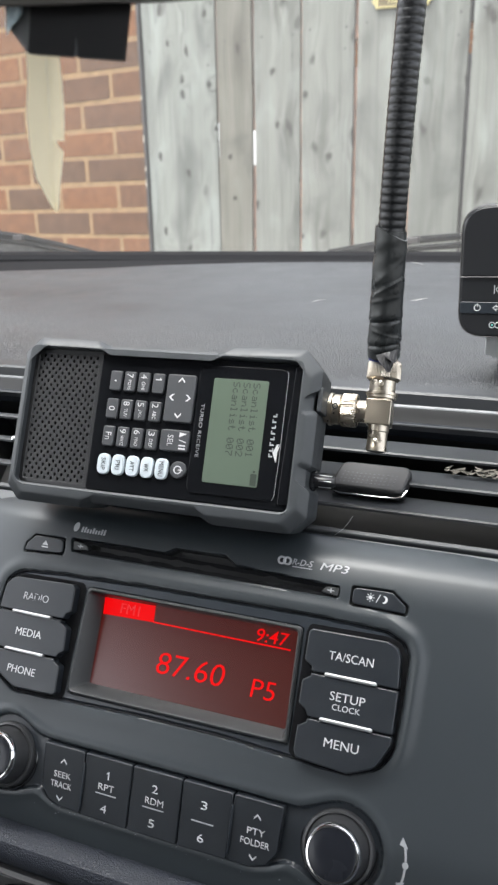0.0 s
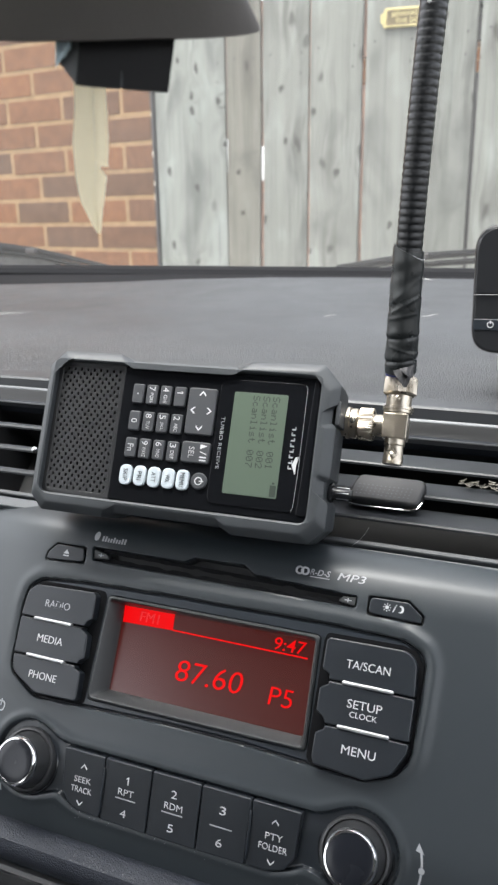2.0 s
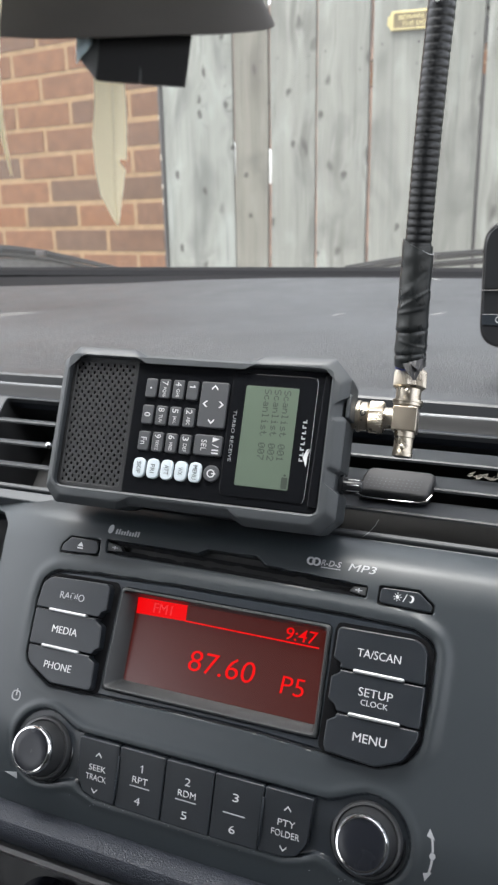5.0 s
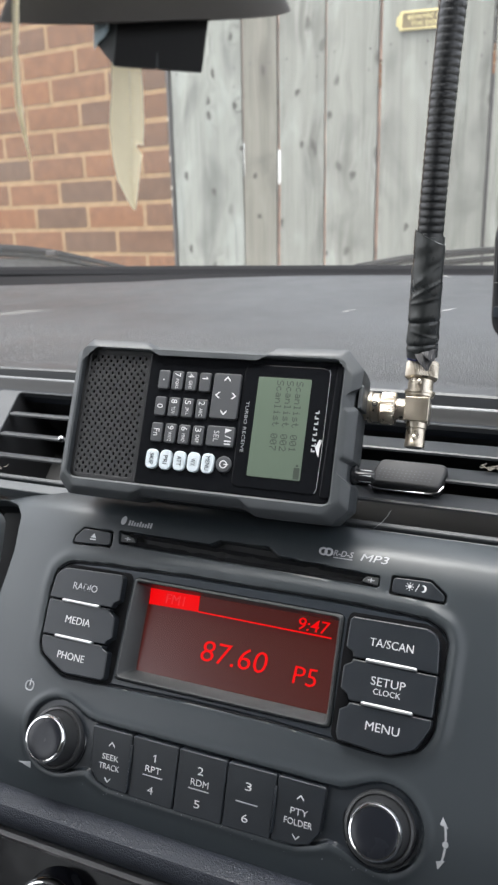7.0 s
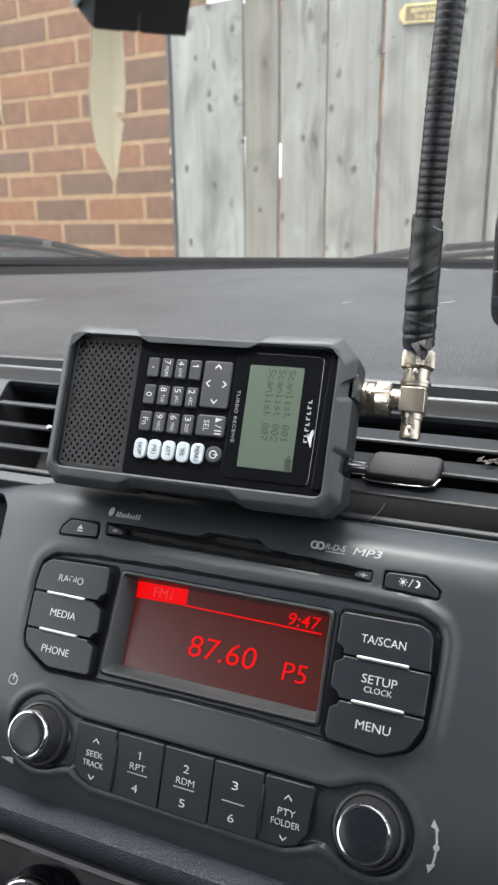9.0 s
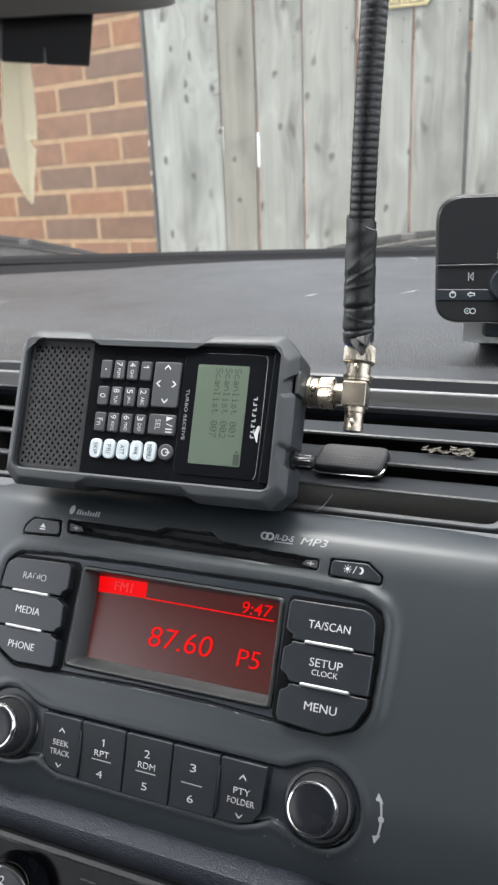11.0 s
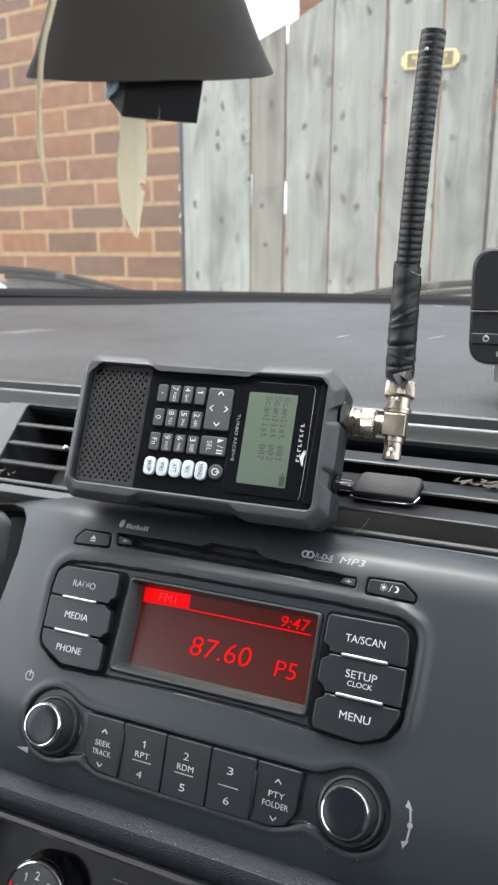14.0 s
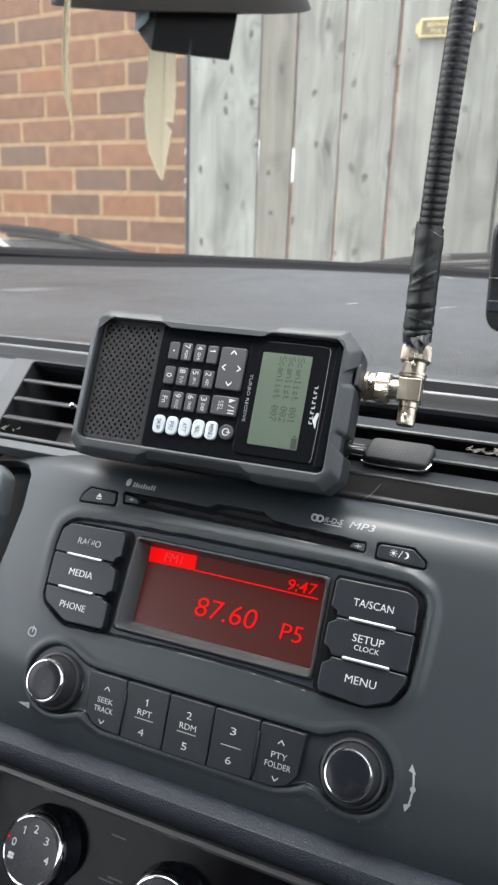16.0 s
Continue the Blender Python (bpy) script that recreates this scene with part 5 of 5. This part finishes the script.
def dot_line(text, u, v0, p):
    """A line of dot letters that runs down the display."""
    bm = bmesh.new()
    for k, ch in enumerate(text):
        for row, bits in enumerate(DOTS.get(ch, ())):
            for col in range(5):
                if bits >> (4 - col) & 1:
                    x, y = u + (3 - row) * p, v0 - (k * 6 + col) * p
                    box(x - p * 0.5, y - p * 0.5, 0.45, x + p * 0.5, y + p * 0.5, 0.56, bm)
    return bm


for s, u in (("Scanlist 001", 33.7), ("Scanlist 002", 29.1), ("Scanlist 007", 24.4)):
    part("text_line", dot_line(s, u, 23.0, 0.46), LCDINK, lcd, smooth=False)
mark(rect(35.6, -21.6, 38.4, -16.4, 0.3, 1), 0.64, LCDINK, lcd, "battery_block")
mark(rect(36.4, -16.0, 37.6, -15.0, 0.3, 1), 0.64, LCDINK, lcd, "battery_block")
lettering("TURBO RECEIVE", 9.7, 0.4, 0.42, 24.0, 1.5, GREYINK, win, turn=-90, thin=-0.16)
for k in range(8):
    mark(rect(42.5, 9.0 - 2.5 * k, 44.3, 9.7 - 2.5 * k, 0.2, 1), 0.5, GREYINK, win, "maker_bar")
    mark(rect(42.5 if k % 2 else 43.9, 9.0 - 2.5 * k, 42.9 if k % 2 else 44.3, 10.6 - 2.5 * k, 0.1, 1), 0.5, GREYINK, win, "maker_bar")
part("window_edge", tube([(46.2, -27.0, 0.42), (47.0, -25.0, 0.42), (47.4, -10, 0.42), (47.4, 28, 0.42), (46.6, 29.6, 0.42)], 0.09, 5), GREYINK, win, "fine bright edge")
for d in (0, 1.1):
    mark([(46.0 + d * 0.2, -10.6), (44.2 + d, -6.4), (45.8 + d, -2.8 - d), (46.6 + d * 0.4, -2.6), (45.6 + d * 0.6, -6.4)], 0.62, INK, win, "emblem")
# notch and sockets on the end
part("end_notch", slab(rect(-7, 13, 7, 24, 1), 0, 2, 0.5), CASE, scanner, m=Matrix.Translation((61, 0, -8)) @ Matrix.Rotation(radians(90), 4, "Y"))
dial = part("dial", lathe([(4.6, 60), (4.6, 61.5), (3.1, 61.7), (3.1, 63), (3.0, 69.2), (2.4, 70.2)], 36, m=Matrix.Translation((0, -15.8, -13)) @ Matrix.Rotation(radians(90), 4, "Y"), knurl=0.24, rows=(3, 4)), GLOSS, scanner, "small black tuning dial")
for i in range(5):
    part("glint_rib", tube([(63.4, -15.8 + 2.9 * math.sin(a), -13 + 2.9 * math.cos(a)) if j == 0 else (69, -15.8 + 2.9 * math.sin(a), -13 + 2.9 * math.cos(a)) for j in (0, 1)], 0.22, 5), SILVER, dial) if (a := radians(-60 + 30 * i)) is not None and i % 2 == 0 else None
part("belt_clip", slab(rect(-20, -22, 14, 34, 3), -52, -37, 2), DEEP, scanner, "black belt clip")

# ---- aerial adaptor and aerial ----
tee = thing("aerial_adaptor", SCAN, "nickel-plated tee connector on the scanner's socket", "connector")
AX = Matrix.Translation((0, 17.4, -19)) @ Matrix.Rotation(radians(90), 4, "Y")
VX = Matrix.Translation((85.6, 0, -19)) @ Matrix.Rotation(radians(-90), 4, "X")
part("socket", lathe([(6.4, 58), (6.4, 63.2), (7.4, 63.3), (7.4, 64.6), (5.2, 64.8), (5.2, 68)], 40, m=AX), NICKEL, tee)
part("coupling_nut", lathe([(6.6, 64.8), (6.9, 65.2), (6.9, 68.0), (6.0, 68.3), (6.2, 68.8), (7.5, 69.2), (7.6, 75.0), (7.1, 75.6), (5.0, 75.8), (5.0, 80)], 288, m=AX, knurl=0.24, rows=(5, 6), ribs=60), NICKEL, tee, "knurled bayonet ring")
# dark disc paints the shade in the bayonet hole
part("slot_mark", lathe([(1.5, -12.9), (1.4, -12.1)], 16, m=Matrix.Translation((66.6, 18.0, 0.1))), DARKINK, tee)
part("bayonet_pin", lathe([(0.8, -12.8), (0.8, -11.7), (0.2, -11.5)], 12, m=Matrix.Translation((66.7, 17.9, 0.1))), NICKEL, tee)
blk = bmesh.new()
slab(rect(79.9, 11.6, 90.9, 22.9, 0.6), -24.6, -13.4, 0.5, blk)
part("block", blk, NICKEL, tee, smooth=False)
part("lower_stub", lathe([(4.6, 0.2), (4.6, 2.2), (4.35, 2.6), (4.35, 8.6), (4.7, 9), (4.7, 11.6)], 40, m=VX), NICKEL, tee, "open bayonet stub")
# dark disc paints the shade inside the open stub
part("bore_shade", lathe([(3.9, 0.0), (3.9, 0.6)], 24, m=VX), DARKINK, tee)
part("stub_pin", lathe([(1.1, 3.6), (1.1, 5.6), (0.3, 6)], 14, m=Matrix.Translation((85.6, 4.2, -19))), NICKEL, tee)
part("upper_stub", lathe([(5.2, 22.4), (5.2, 23.4), (6.4, 23.6), (6.4, 24.9), (6.9, 25.0), (6.9, 26.2), (5.75, 26.5), (5.75, 31.4), (5.2, 32)], 40, m=VX), NICKEL, tee)
part("stub_pin", lathe([(1.1, 5.2), (1.1, 7.0), (0.3, 7.4)], 14, m=Matrix.Translation((85.6, 29.6, -19))), NICKEL, tee)


def aerial_at(z):
    """The aerial's bent axis, in millimetres of the world."""
    h = z - 1.055
    return Vector((0.0713 + 0.0293 * h + 0.1178 * h * h, 0.3313 - 0.0467 * h + 0.4188 * h * h, z)) * 1000


aerial = thing("aerial", None, "black ribbed conduit aerial taped onto a nickel plug", "aerial")
part("plug", lathe([(5.6, 31.6), (6.6, 31.8), (6.9, 32.2), (7.5, 32.6), (7.5, 39.4), (7.1, 40.2), (5.4, 40.6), (5.0, 46)], 288, m=Matrix.Scale(1000, 4) @ SCAN @ Matrix.Scale(0.001, 4) @ VX, knurl=0.24, rows=(3, 4), ribs=60), NICKEL, aerial, "knurled nickel plug")
pts, rad = [], []
z, k = 1.108, 0
while z < 1.2158:
    pts.append(aerial_at(z))
    rad.append((5.44, 5.6, 5.68, 5.71, 5.68, 5.6)[k % 6])
    z += 0.000517
    k += 1
pts.append(aerial_at(z))
rad.append(4.2)
part("conduit", tube(pts, rad, 24), CONDUIT, aerial, "ribbed black conduit")


def wrapped(f0, f1, grow, edge):
    """Tape wound on the plug: soft bulges, slanting creases, two tight turns."""
    bm, rings = bmesh.new(), []
    for i in range(111):
        row = []
        for j in range(48):
            a = 2 * math.pi * j / 48
            x, y = math.cos(a), math.sin(a)
            f = f0 + (f1 + edge * x - f0) * i / 110
            r = 7.0 - 0.55 * f + grow + 0.1 * math.sin(f * 23 + 1.3 * x) * (0.4 + f) + 0.07 * math.sin(f * 47 - 2 * a)
            # tight turns pinch, the tape above them bulges
            for at, deep in ((0.30, 0.42), (0.115, 0.38)):
                d = f - at - 0.012 * x
                r += -deep * math.exp(-((d / 0.011) ** 2)) + 0.22 * math.exp(-(((d - 0.04) / 0.03) ** 2))
            # slanting folds across the front
            for at, slope, high, wide in ((0.55, 0.075, 0.34, 0.013), (0.47, 0.03, 0.2, 0.01), (0.66, 0.11, 0.26, 0.012), (0.21, -0.04, 0.16, 0.009)):
                r += high * math.exp(-(((f - at - slope * x) / wide) ** 2)) * max(0.0, -y) ** 0.5
            if i == 0:
                r -= 0.7
            c = aerial_at(1.0592 + 0.0553 * f)
            row.append(c + Vector((r * x, r * y, 0)))
        rings.append(row)
    return loft(bm, rings)


tape = part("tape", wrapped(0.0, 0.965, 0.0, 0.0), TAPE, aerial, "wrapped black insulating tape")
b = aerial_at(1.0605)


def flap(x0, x1, z0, drop, tip, lift):
    """A folded end of tape that hugs the plug and hangs to a point."""
    rings, n = [], 13
    for i in range(n):
        t = i / (n - 1)
        xl, xr = x0 + (tip - 0.5 - x0) * t ** 1.15, x1 + (tip + 0.7 - x1) * t ** 1.6
        row = []
        for j in range(9):
            s = j / 8
            x = xl + (xr - xl) * s
            fold = 0.75 * abs(math.sin(s * 7.5 + t * 3.4 + lift)) + 0.25 * max(0.0, t - 0.5)
            row.append((x, -math.sqrt(max(4.0, (7.5 + lift) ** 2 - x * x)) - fold - 0.7 - 4.2 * t, z0 - drop * t + 0.22 * (x - x0) * (1 - t)))
        row += [(x, y + 0.3, z) for x, y, z in row[::-1]]
        rings.append([b + Vector(p) for p in row])
    return loft(bmesh.new(), rings)


part("loose_end", flap(-1.5, 6.8, 1.6, 6.6, 4.6, 0.3), CARD, tape, "loose crumpled tape end")
part("loose_end", flap(1.6, 7.4, 2.6, 3.6, 6.6, 0.6), CARD, tape, "loose crumpled tape end")
# an outer turn whose top edge slants
part("outer_turn", wrapped(0.06, 0.965, 0.22, -0.06), TAPE, tape)
rim_ = [aerial_at(1.0592 + 0.0553 * (0.965 - 0.06 * math.cos(a))) + Vector((6.78 * math.cos(a), 6.78 * math.sin(a), 0.3 * math.sin(a * 3))) for a in [radians(v) for v in range(-62, 14, 6)]]
part("lap_edge", tube(rim_, 0.13, 5), GREYINK, tape, "pale grey line along the tape's edge")
part("blue_sleeve", lathe([(5.2, 0), (5.3, 1.0), (5.0, 1.6)], 24, m=Matrix.Translation(aerial_at(1.0584) + Vector((-1.2, -0.4, 0)))), BLUE, aerial, "sliver of blue sleeve")
m_end = aerial_at(1.2092)
part("nick", lathe([(0.9, 0), (0.6, 0.4)], 8, m=Matrix.Translation(m_end + Vector((-1, -6.0, -2))) @ Matrix.Rotation(radians(90), 4, "X")), SILVER, aerial, "small bare nick")

# ---- car kit display on its clip ----
kit = thing("car_kit_display", Matrix.Translation((0.13, 0.41, 1.0)), "small black call-kit display on a clip", "car kit")
UP = Matrix.Rotation(radians(90), 4, "X")
ko = arc_poly([(-37.5, 56), (37.5, 56), (38.5, 122), (-38.5, 122)], [13, 13, 14, 14], 7)
part("body", slab(ko, -14, 0, 2.0), GLOSS, kit, m=UP)
part("screen", slab(arc_poly([(-36.4, 87.4), (36.4, 87.4), (36.8, 120.5), (-36.8, 120.5)], [1, 1, 13, 13], 6), -1, 0.5, 0.3), GLOSS, kit, "dark unlit screen", m=UP)
part("seam", tube([(-37.4, -0.6, 86.6), (-20, -0.7, 86.9), (20, -0.7, 86.9), (37.4, -0.6, 86.6)], 0.2, 6), LIPGREY, kit)
part("rim", tube([(x, 0.3, y) for x, y in inset(ko, 0.6)] + [(inset(ko, 0.6)[0][0], 0.3, inset(ko, 0.6)[0][1])], 0.16, 6), LIPGREY, kit)
part("key_band", slab(rect(-36.6, 68.4, 36.6, 74.2, 1), -1, 0.4, 0.3), BEZEL, kit, m=UP)
part("dial", lathe([(9, -1), (9, 3.5), (8, 5), (4, 4.6), (0.2, 4.4)], 40, m=UP @ Matrix.Translation((0, 77, 0))), BEZEL, kit, "rotary dial")
part("dial_ring", lathe([(10.6, -1), (10.4, 0.9), (9.4, 1.0)], 40, m=UP @ Matrix.Translation((0, 77, 0))), GLOSS, kit)
part("power_print", ringslab([(-28 + 1.7 * math.cos(a), 71.4 + 1.7 * math.sin(a)) for a in [radians(15 * i) for i in range(24)]], [(-28 + 1.3 * math.cos(a), 71.4 + 1.3 * math.sin(a)) for a in [radians(15 * i) for i in range(24)]], 0.2, 0.62, 0.05), INK, kit, m=UP)
mark([(-28.2, 71.8), (-27.8, 71.8), (-27.8, 73.7), (-28.2, 73.7)], 0.66, INK, kit, "power_print", m=UP)
mark([(-20.6, 71.6), (-18.6, 73.3), (-18.6, 72.4), (-16.6, 72.4), (-16.6, 70.8), (-18.6, 70.8), (-18.6, 69.9)], 0.6, INK, kit, "arrow_print", m=UP)
mark([(-19.9, 71.6), (-19.0, 72.4), (-19.0, 72.0), (-17.0, 72.0), (-17.0, 71.2), (-19.0, 71.2), (-19.0, 70.8)], 0.66, BEZEL, kit, "arrow_print", m=UP)
mark(rect(-20.4, 78.6, -20.0, 82.9, 0.1, 1), 0.3, GREYINK, kit, "skip_print", m=UP)
for x in (-19.7,):
    mark([(x, 80.8), (x + 1.9, 83.1), (x + 1.9, 78.5), (x + 1.6, 78.9), (x + 1.6, 82.2), (x + 0.5, 80.8), (x + 1.6, 79.3), (x + 1.6, 78.9)], 0.3, GREYINK, kit, "skip_print", m=UP)
for x, mt in ((-20.2, GREYINK), (-17.4, GREYINK)):
    part("call_print", ringslab([(x + 1.6 * math.cos(a), 62.8 + 1.6 * math.sin(a)) for a in [radians(15 * i) for i in range(24)]], [(x + 1.15 * math.cos(a), 62.8 + 1.15 * math.sin(a)) for a in [radians(15 * i) for i in range(24)]], -0.2, 0.3, 0.05), mt, kit, m=UP)
mark([(-20.2 + 0.5 * math.cos(i), 62.8 + 0.5 * math.sin(i)) for i in [k * 0.6283 for k in range(10)]], 0.3, TEAL, kit, "call_print", m=UP)
for x, wd in ((-6.0, 2.6), (-2.2, 0.6), (0.2, 2.2), (3.6, 2.2), (7.0, 2.4), (10.6, 1.4)):
    mark(rect(x, 89.8, x + wd, 90.6 if wd > 1 else 94.8, 0.2, 2), 0.75, INK, kit, "maker_bar", m=UP)
    if wd > 2:
        mark(rect(x, 90.6, x + 0.6, 94.8, 0.2, 2), 0.75, INK, kit, "maker_bar", m=UP)
clip = part("clip", slab(rect(-23.8, 45, 20, 58, 1.5), -14, -10.5, 0.8), STEEL, kit, "silver clip under the display", m=UP)
part("clip_foot", loft(bmesh.new(), [[(-20, y, z), (20, y, z), (20, y, z - 2), (-20, y, z - 2)] for y, z in ((9, 46.4), (30, 43), (60, 36.5), (72, 33.8), (86, 33.4))]), STEEL, clip)
part("stem", slab(rect(-12.5, 48.4, 22, 62, 3), -10, -2.5, 2), BEZEL, kit, m=UP)

# ---- wipers beyond the glass ----
wiper("wiper", [(-775, 1010, 1086), (-700, 1010, 1083), (-640, 1010, 1077), (-570, 1010, 1065), (-500, 1010, 1052)], "black wiper arm and blade parked behind the screen's edge")
wiper("wiper", [(-150, 1010, 1053), (-90, 1010, 1064), (-40, 1010, 1071), (60, 1010, 1079), (260, 1010, 1086)], "black wiper blade parked low across the glass")

cowl = thing("cowl_trim", None, "pale weathered trim under the parked wiper", "trim", kind="structure")
part("strip", sweep([(1022, 1040), (1022, 1066), (1026, 1069), (1034, 1068), (1034, 1040)], -800, -610, 12, shape=lambda x, y, z: (x, y, z - 0.00012 * (x + 800) ** 2 * 0.6)), SCUFF, cowl)

# ---- charm on a cord ----
charm = thing("hanging_charm", CHARM, "dark leather charm with pale feathers hung on a cord", "hanging charm")


def flare():
    """A flared hide shade, open below, with a slightly uneven hem."""
    bm = bmesh.new()
    n, outer, inner = 72, [], []
    for j in range(14):
        t = j / 13
        y = 2.4 + 62 * t
        a_, b_ = 36.6 - 22 * t ** 0.85, 10.5 - 4 * t
        ro_, ri_ = [], []
        for i in range(n):
            a = 2 * math.pi * i / n
            hem = (0.1 * math.sin(a * 5 + 1) + 0.05 * math.sin(a * 11)) * (1 - t) ** 3
            wob = 1 + 0.003 * math.sin(a * 7 + y * 0.2)
            dip = -4.0 * max(0.0, math.sin(a)) ** 0.7 * (1 - t) ** 2
            ro_.append((a_ * math.cos(a) * wob, y + hem + dip, b_ * math.sin(a) * wob))
            ri_.append(((a_ - 1.3) * math.cos(a), y + hem + dip, (b_ - 1.3) * math.sin(a)))
        outer.append(ro_)
        inner.append(ri_)
    loft(bm, inner[::-1] + outer, False, True)
    return bm


part("shade", flare(), HIDE, charm, "flared brown-black hide")
bm = bmesh.new()
fr = [(-7.9, -10.0), (2.4, -10.9), (2.9, -10.5), (3.5, -11.0), (14.1, -11.9), (17.4, 6), (-5.3, 6)]
loft(bm, [[(x, y, 4.0) for x, y in fr], [(x - 0.4 if x > 0 else x + 1.0, y, 2.4) for x, y in fr]])
part("block", bm, CARD, charm, "black folded block", smooth=False)
# grey sliver paints the highlight along the block's fold
part("fold", tube([(2.9, -10.6, 4.0), (3.1, -9.2, 4.1), (3.2, -6.8, 3.9)], [0.32, 0.24, 0.08], 6), CARDSIDE, charm, "fold with its highlight painted paler")
sd = [(-8.0, -9.9, 4.1), (-5.4, 6, 4.1), (-10.6, 6, 1.0), (-12.6, -1.0, 0.2), (-12.2, -4.6, 0.6)]
part("flap", loft(bmesh.new(), [sd, [(x + 0.9, y, z - 1.0) for x, y, z in sd]]), CARDSIDE, charm, "grey side flap", smooth=False)
foil = bmesh.new()
rnd = random.Random(4)
loft(foil, [[(-12.7 + 1.35 * i + rnd.uniform(-0.3, 0.3), -5.4 + 1.15 * i + k * 1.25 + rnd.uniform(-0.5, 0.5), 1.5 + rnd.uniform(-0.3, 0.8) + 0.95 * i) for k in (0, 1, 2)] + [(-12.5 + 1.35 * i, 3.0, 0.6), (-12.5 + 1.35 * i, -4.8 + 1.15 * i, 0.6)] for i in range(4)])
part("foil_bit", foil, PALEBLUE, charm, "crumpled pale blue foil", smooth=False)


def feather(name, axis, widths_l, widths_r, seed, zoff, parent, notch=0.0, thick=0.25):
    """A vane on both sides of a curved quill, split and frayed along one edge."""
    rnd = random.Random(seed)
    n = 60
    bm = bmesh.new()
    pl = []
    for i in range(n):
        t = i / (n - 1) * (len(axis) - 1)
        k = min(int(t), len(axis) - 2)
        f = t - k
        p = [axis[max(k - 1, 0)], axis[k], axis[k + 1], axis[min(k + 2, len(axis) - 1)]]
        c = [0.5 * ((2 * p[1][q]) + (-p[0][q] + p[2][q]) * f + (2 * p[0][q] - 5 * p[1][q] + 4 * p[2][q] - p[3][q]) * f * f + (-p[0][q] + 3 * p[1][q] - 3 * p[2][q] + p[3][q]) * f ** 3) for q in (0, 1)]
        wl = np.interp(t, range(len(axis)), widths_l)
        wr = np.interp(t, range(len(axis)), widths_r)
        pl.append((c[0], c[1], wl, wr))
    rings = []
    for i, (x, y, wl, wr) in enumerate(pl):
        fr = notch if i in (35, 36) else notch * 0.5 if i == 37 else 0.0
        wr2 = max(0.1, wr - fr - 0.14 * rnd.random())
        rings.append([(x - wl, y - 0.5 * wl, zoff - 0.6), (x - wl * 0.5, y, zoff + 0.25), (x, y + 0.35, zoff + 0.5), (x + wr2 * 0.5, y, zoff + 0.15), (x + wr2, y - 0.5 * wr2, zoff - 0.5)])
    rows_ = [[bm.verts.new(p) for p in ring] for ring in rings]
    for p, q in zip(rows_, rows_[1:]):
        for k in range(4):
            bm.faces.new((p[k], p[k + 1], q[k + 1], q[k]))
    f = part(name, bm, FEATHER, parent, "cream feather with a frayed edge")
    part("quill", tube([(x, y, zoff + 0.42) for x, y, _, _ in pl[::3]], [0.2 - 0.15 * i / len(pl[::3]) for i in range(len(pl[::3]))], 6), QUILL, f)
    return f


feather("feather", [(-4.4, -4), (-4.3, -12), (-4.6, -20), (-4.9, -28), (-5.4, -35), (-5.3, -44.6)], [4.4, 4.9, 5.8, 5.4, 4.0, 0.1], [2.9, 3.1, 3.3, 2.9, 2.1, 0.2], 6, 2.0, charm, 1.6)
feather("feather", [(-21.5, 26), (-24.9, 17), (-28.3, 5.6), (-29.8, -7), (-30.4, -19.4), (-28.9, -32.4)], [0.9, 1.0, 1.0, 0.8, 0.9, 0.1], [0.9, 1.0, 0.9, 0.7, 0.9, 0.1], 9, 12.5, charm, 0.3)
part("cord", tube([(0, 60, 0), (0.4, 120, 0), (0, 245, 0)], 0.8, 8), HIDE, charm, "thin hanging cord")

# ---- bricks last: one stretcher mesh shared by all ----
BM = brick_mesh()
rnd = random.Random(21)
for c in range(-3, 13):
    z = 1.1 + 0.075 * c + 0.0375
    for i in range(-7, 2):
        s = 0.225 * i + (0.0 if c % 2 == 0 else 0.1125) - 0.1125
        right = s + 0.107
        if right > 0.22:
            continue
        b = new("brick", BM)
        b.parent = wall
        wscale = 1.0
        if right > 0.104:
            lft = s - 0.107
            if lft > 0.08:
                b.parent = None
                bpy.data.objects.remove(b)
                continue
            wscale = (0.102 - lft) / 0.214
            s = (0.102 + lft) / 2
        b.matrix_basis = Matrix.Translation((s, rnd.uniform(-0.0012, 0.0005), z + rnd.uniform(-0.0012, 0.0012))) @ Matrix.Rotation(rnd.uniform(-0.006, 0.006), 4, "Y") @ Matrix.Diagonal((wscale, 1, 1, 1))


# the rest of the wall, out of the windscreen's view, in one mesh
# its unseen height is assumed, to keep sky off the dash's left
rest = bmesh.new()
for c in range(-14, 56):
    z = 1100 + 75 * c + 37.5
    for i in range(-14, 1):
        s = 225 * i + (0 if c % 2 == 0 else 112.5) - 112.5
        if -3 <= c < 13 and i >= -7:
            continue
        r1 = min(s + 107, 102)
        if r1 - (s - 107) < 40:
            continue
        box(s - 107, -0.4 + rnd.uniform(-0.8, 0.6), z - 32, r1, 60, z + 32, rest)
part("brickwork", rest, BRICKS, wall, smooth=False, kind="stuff")
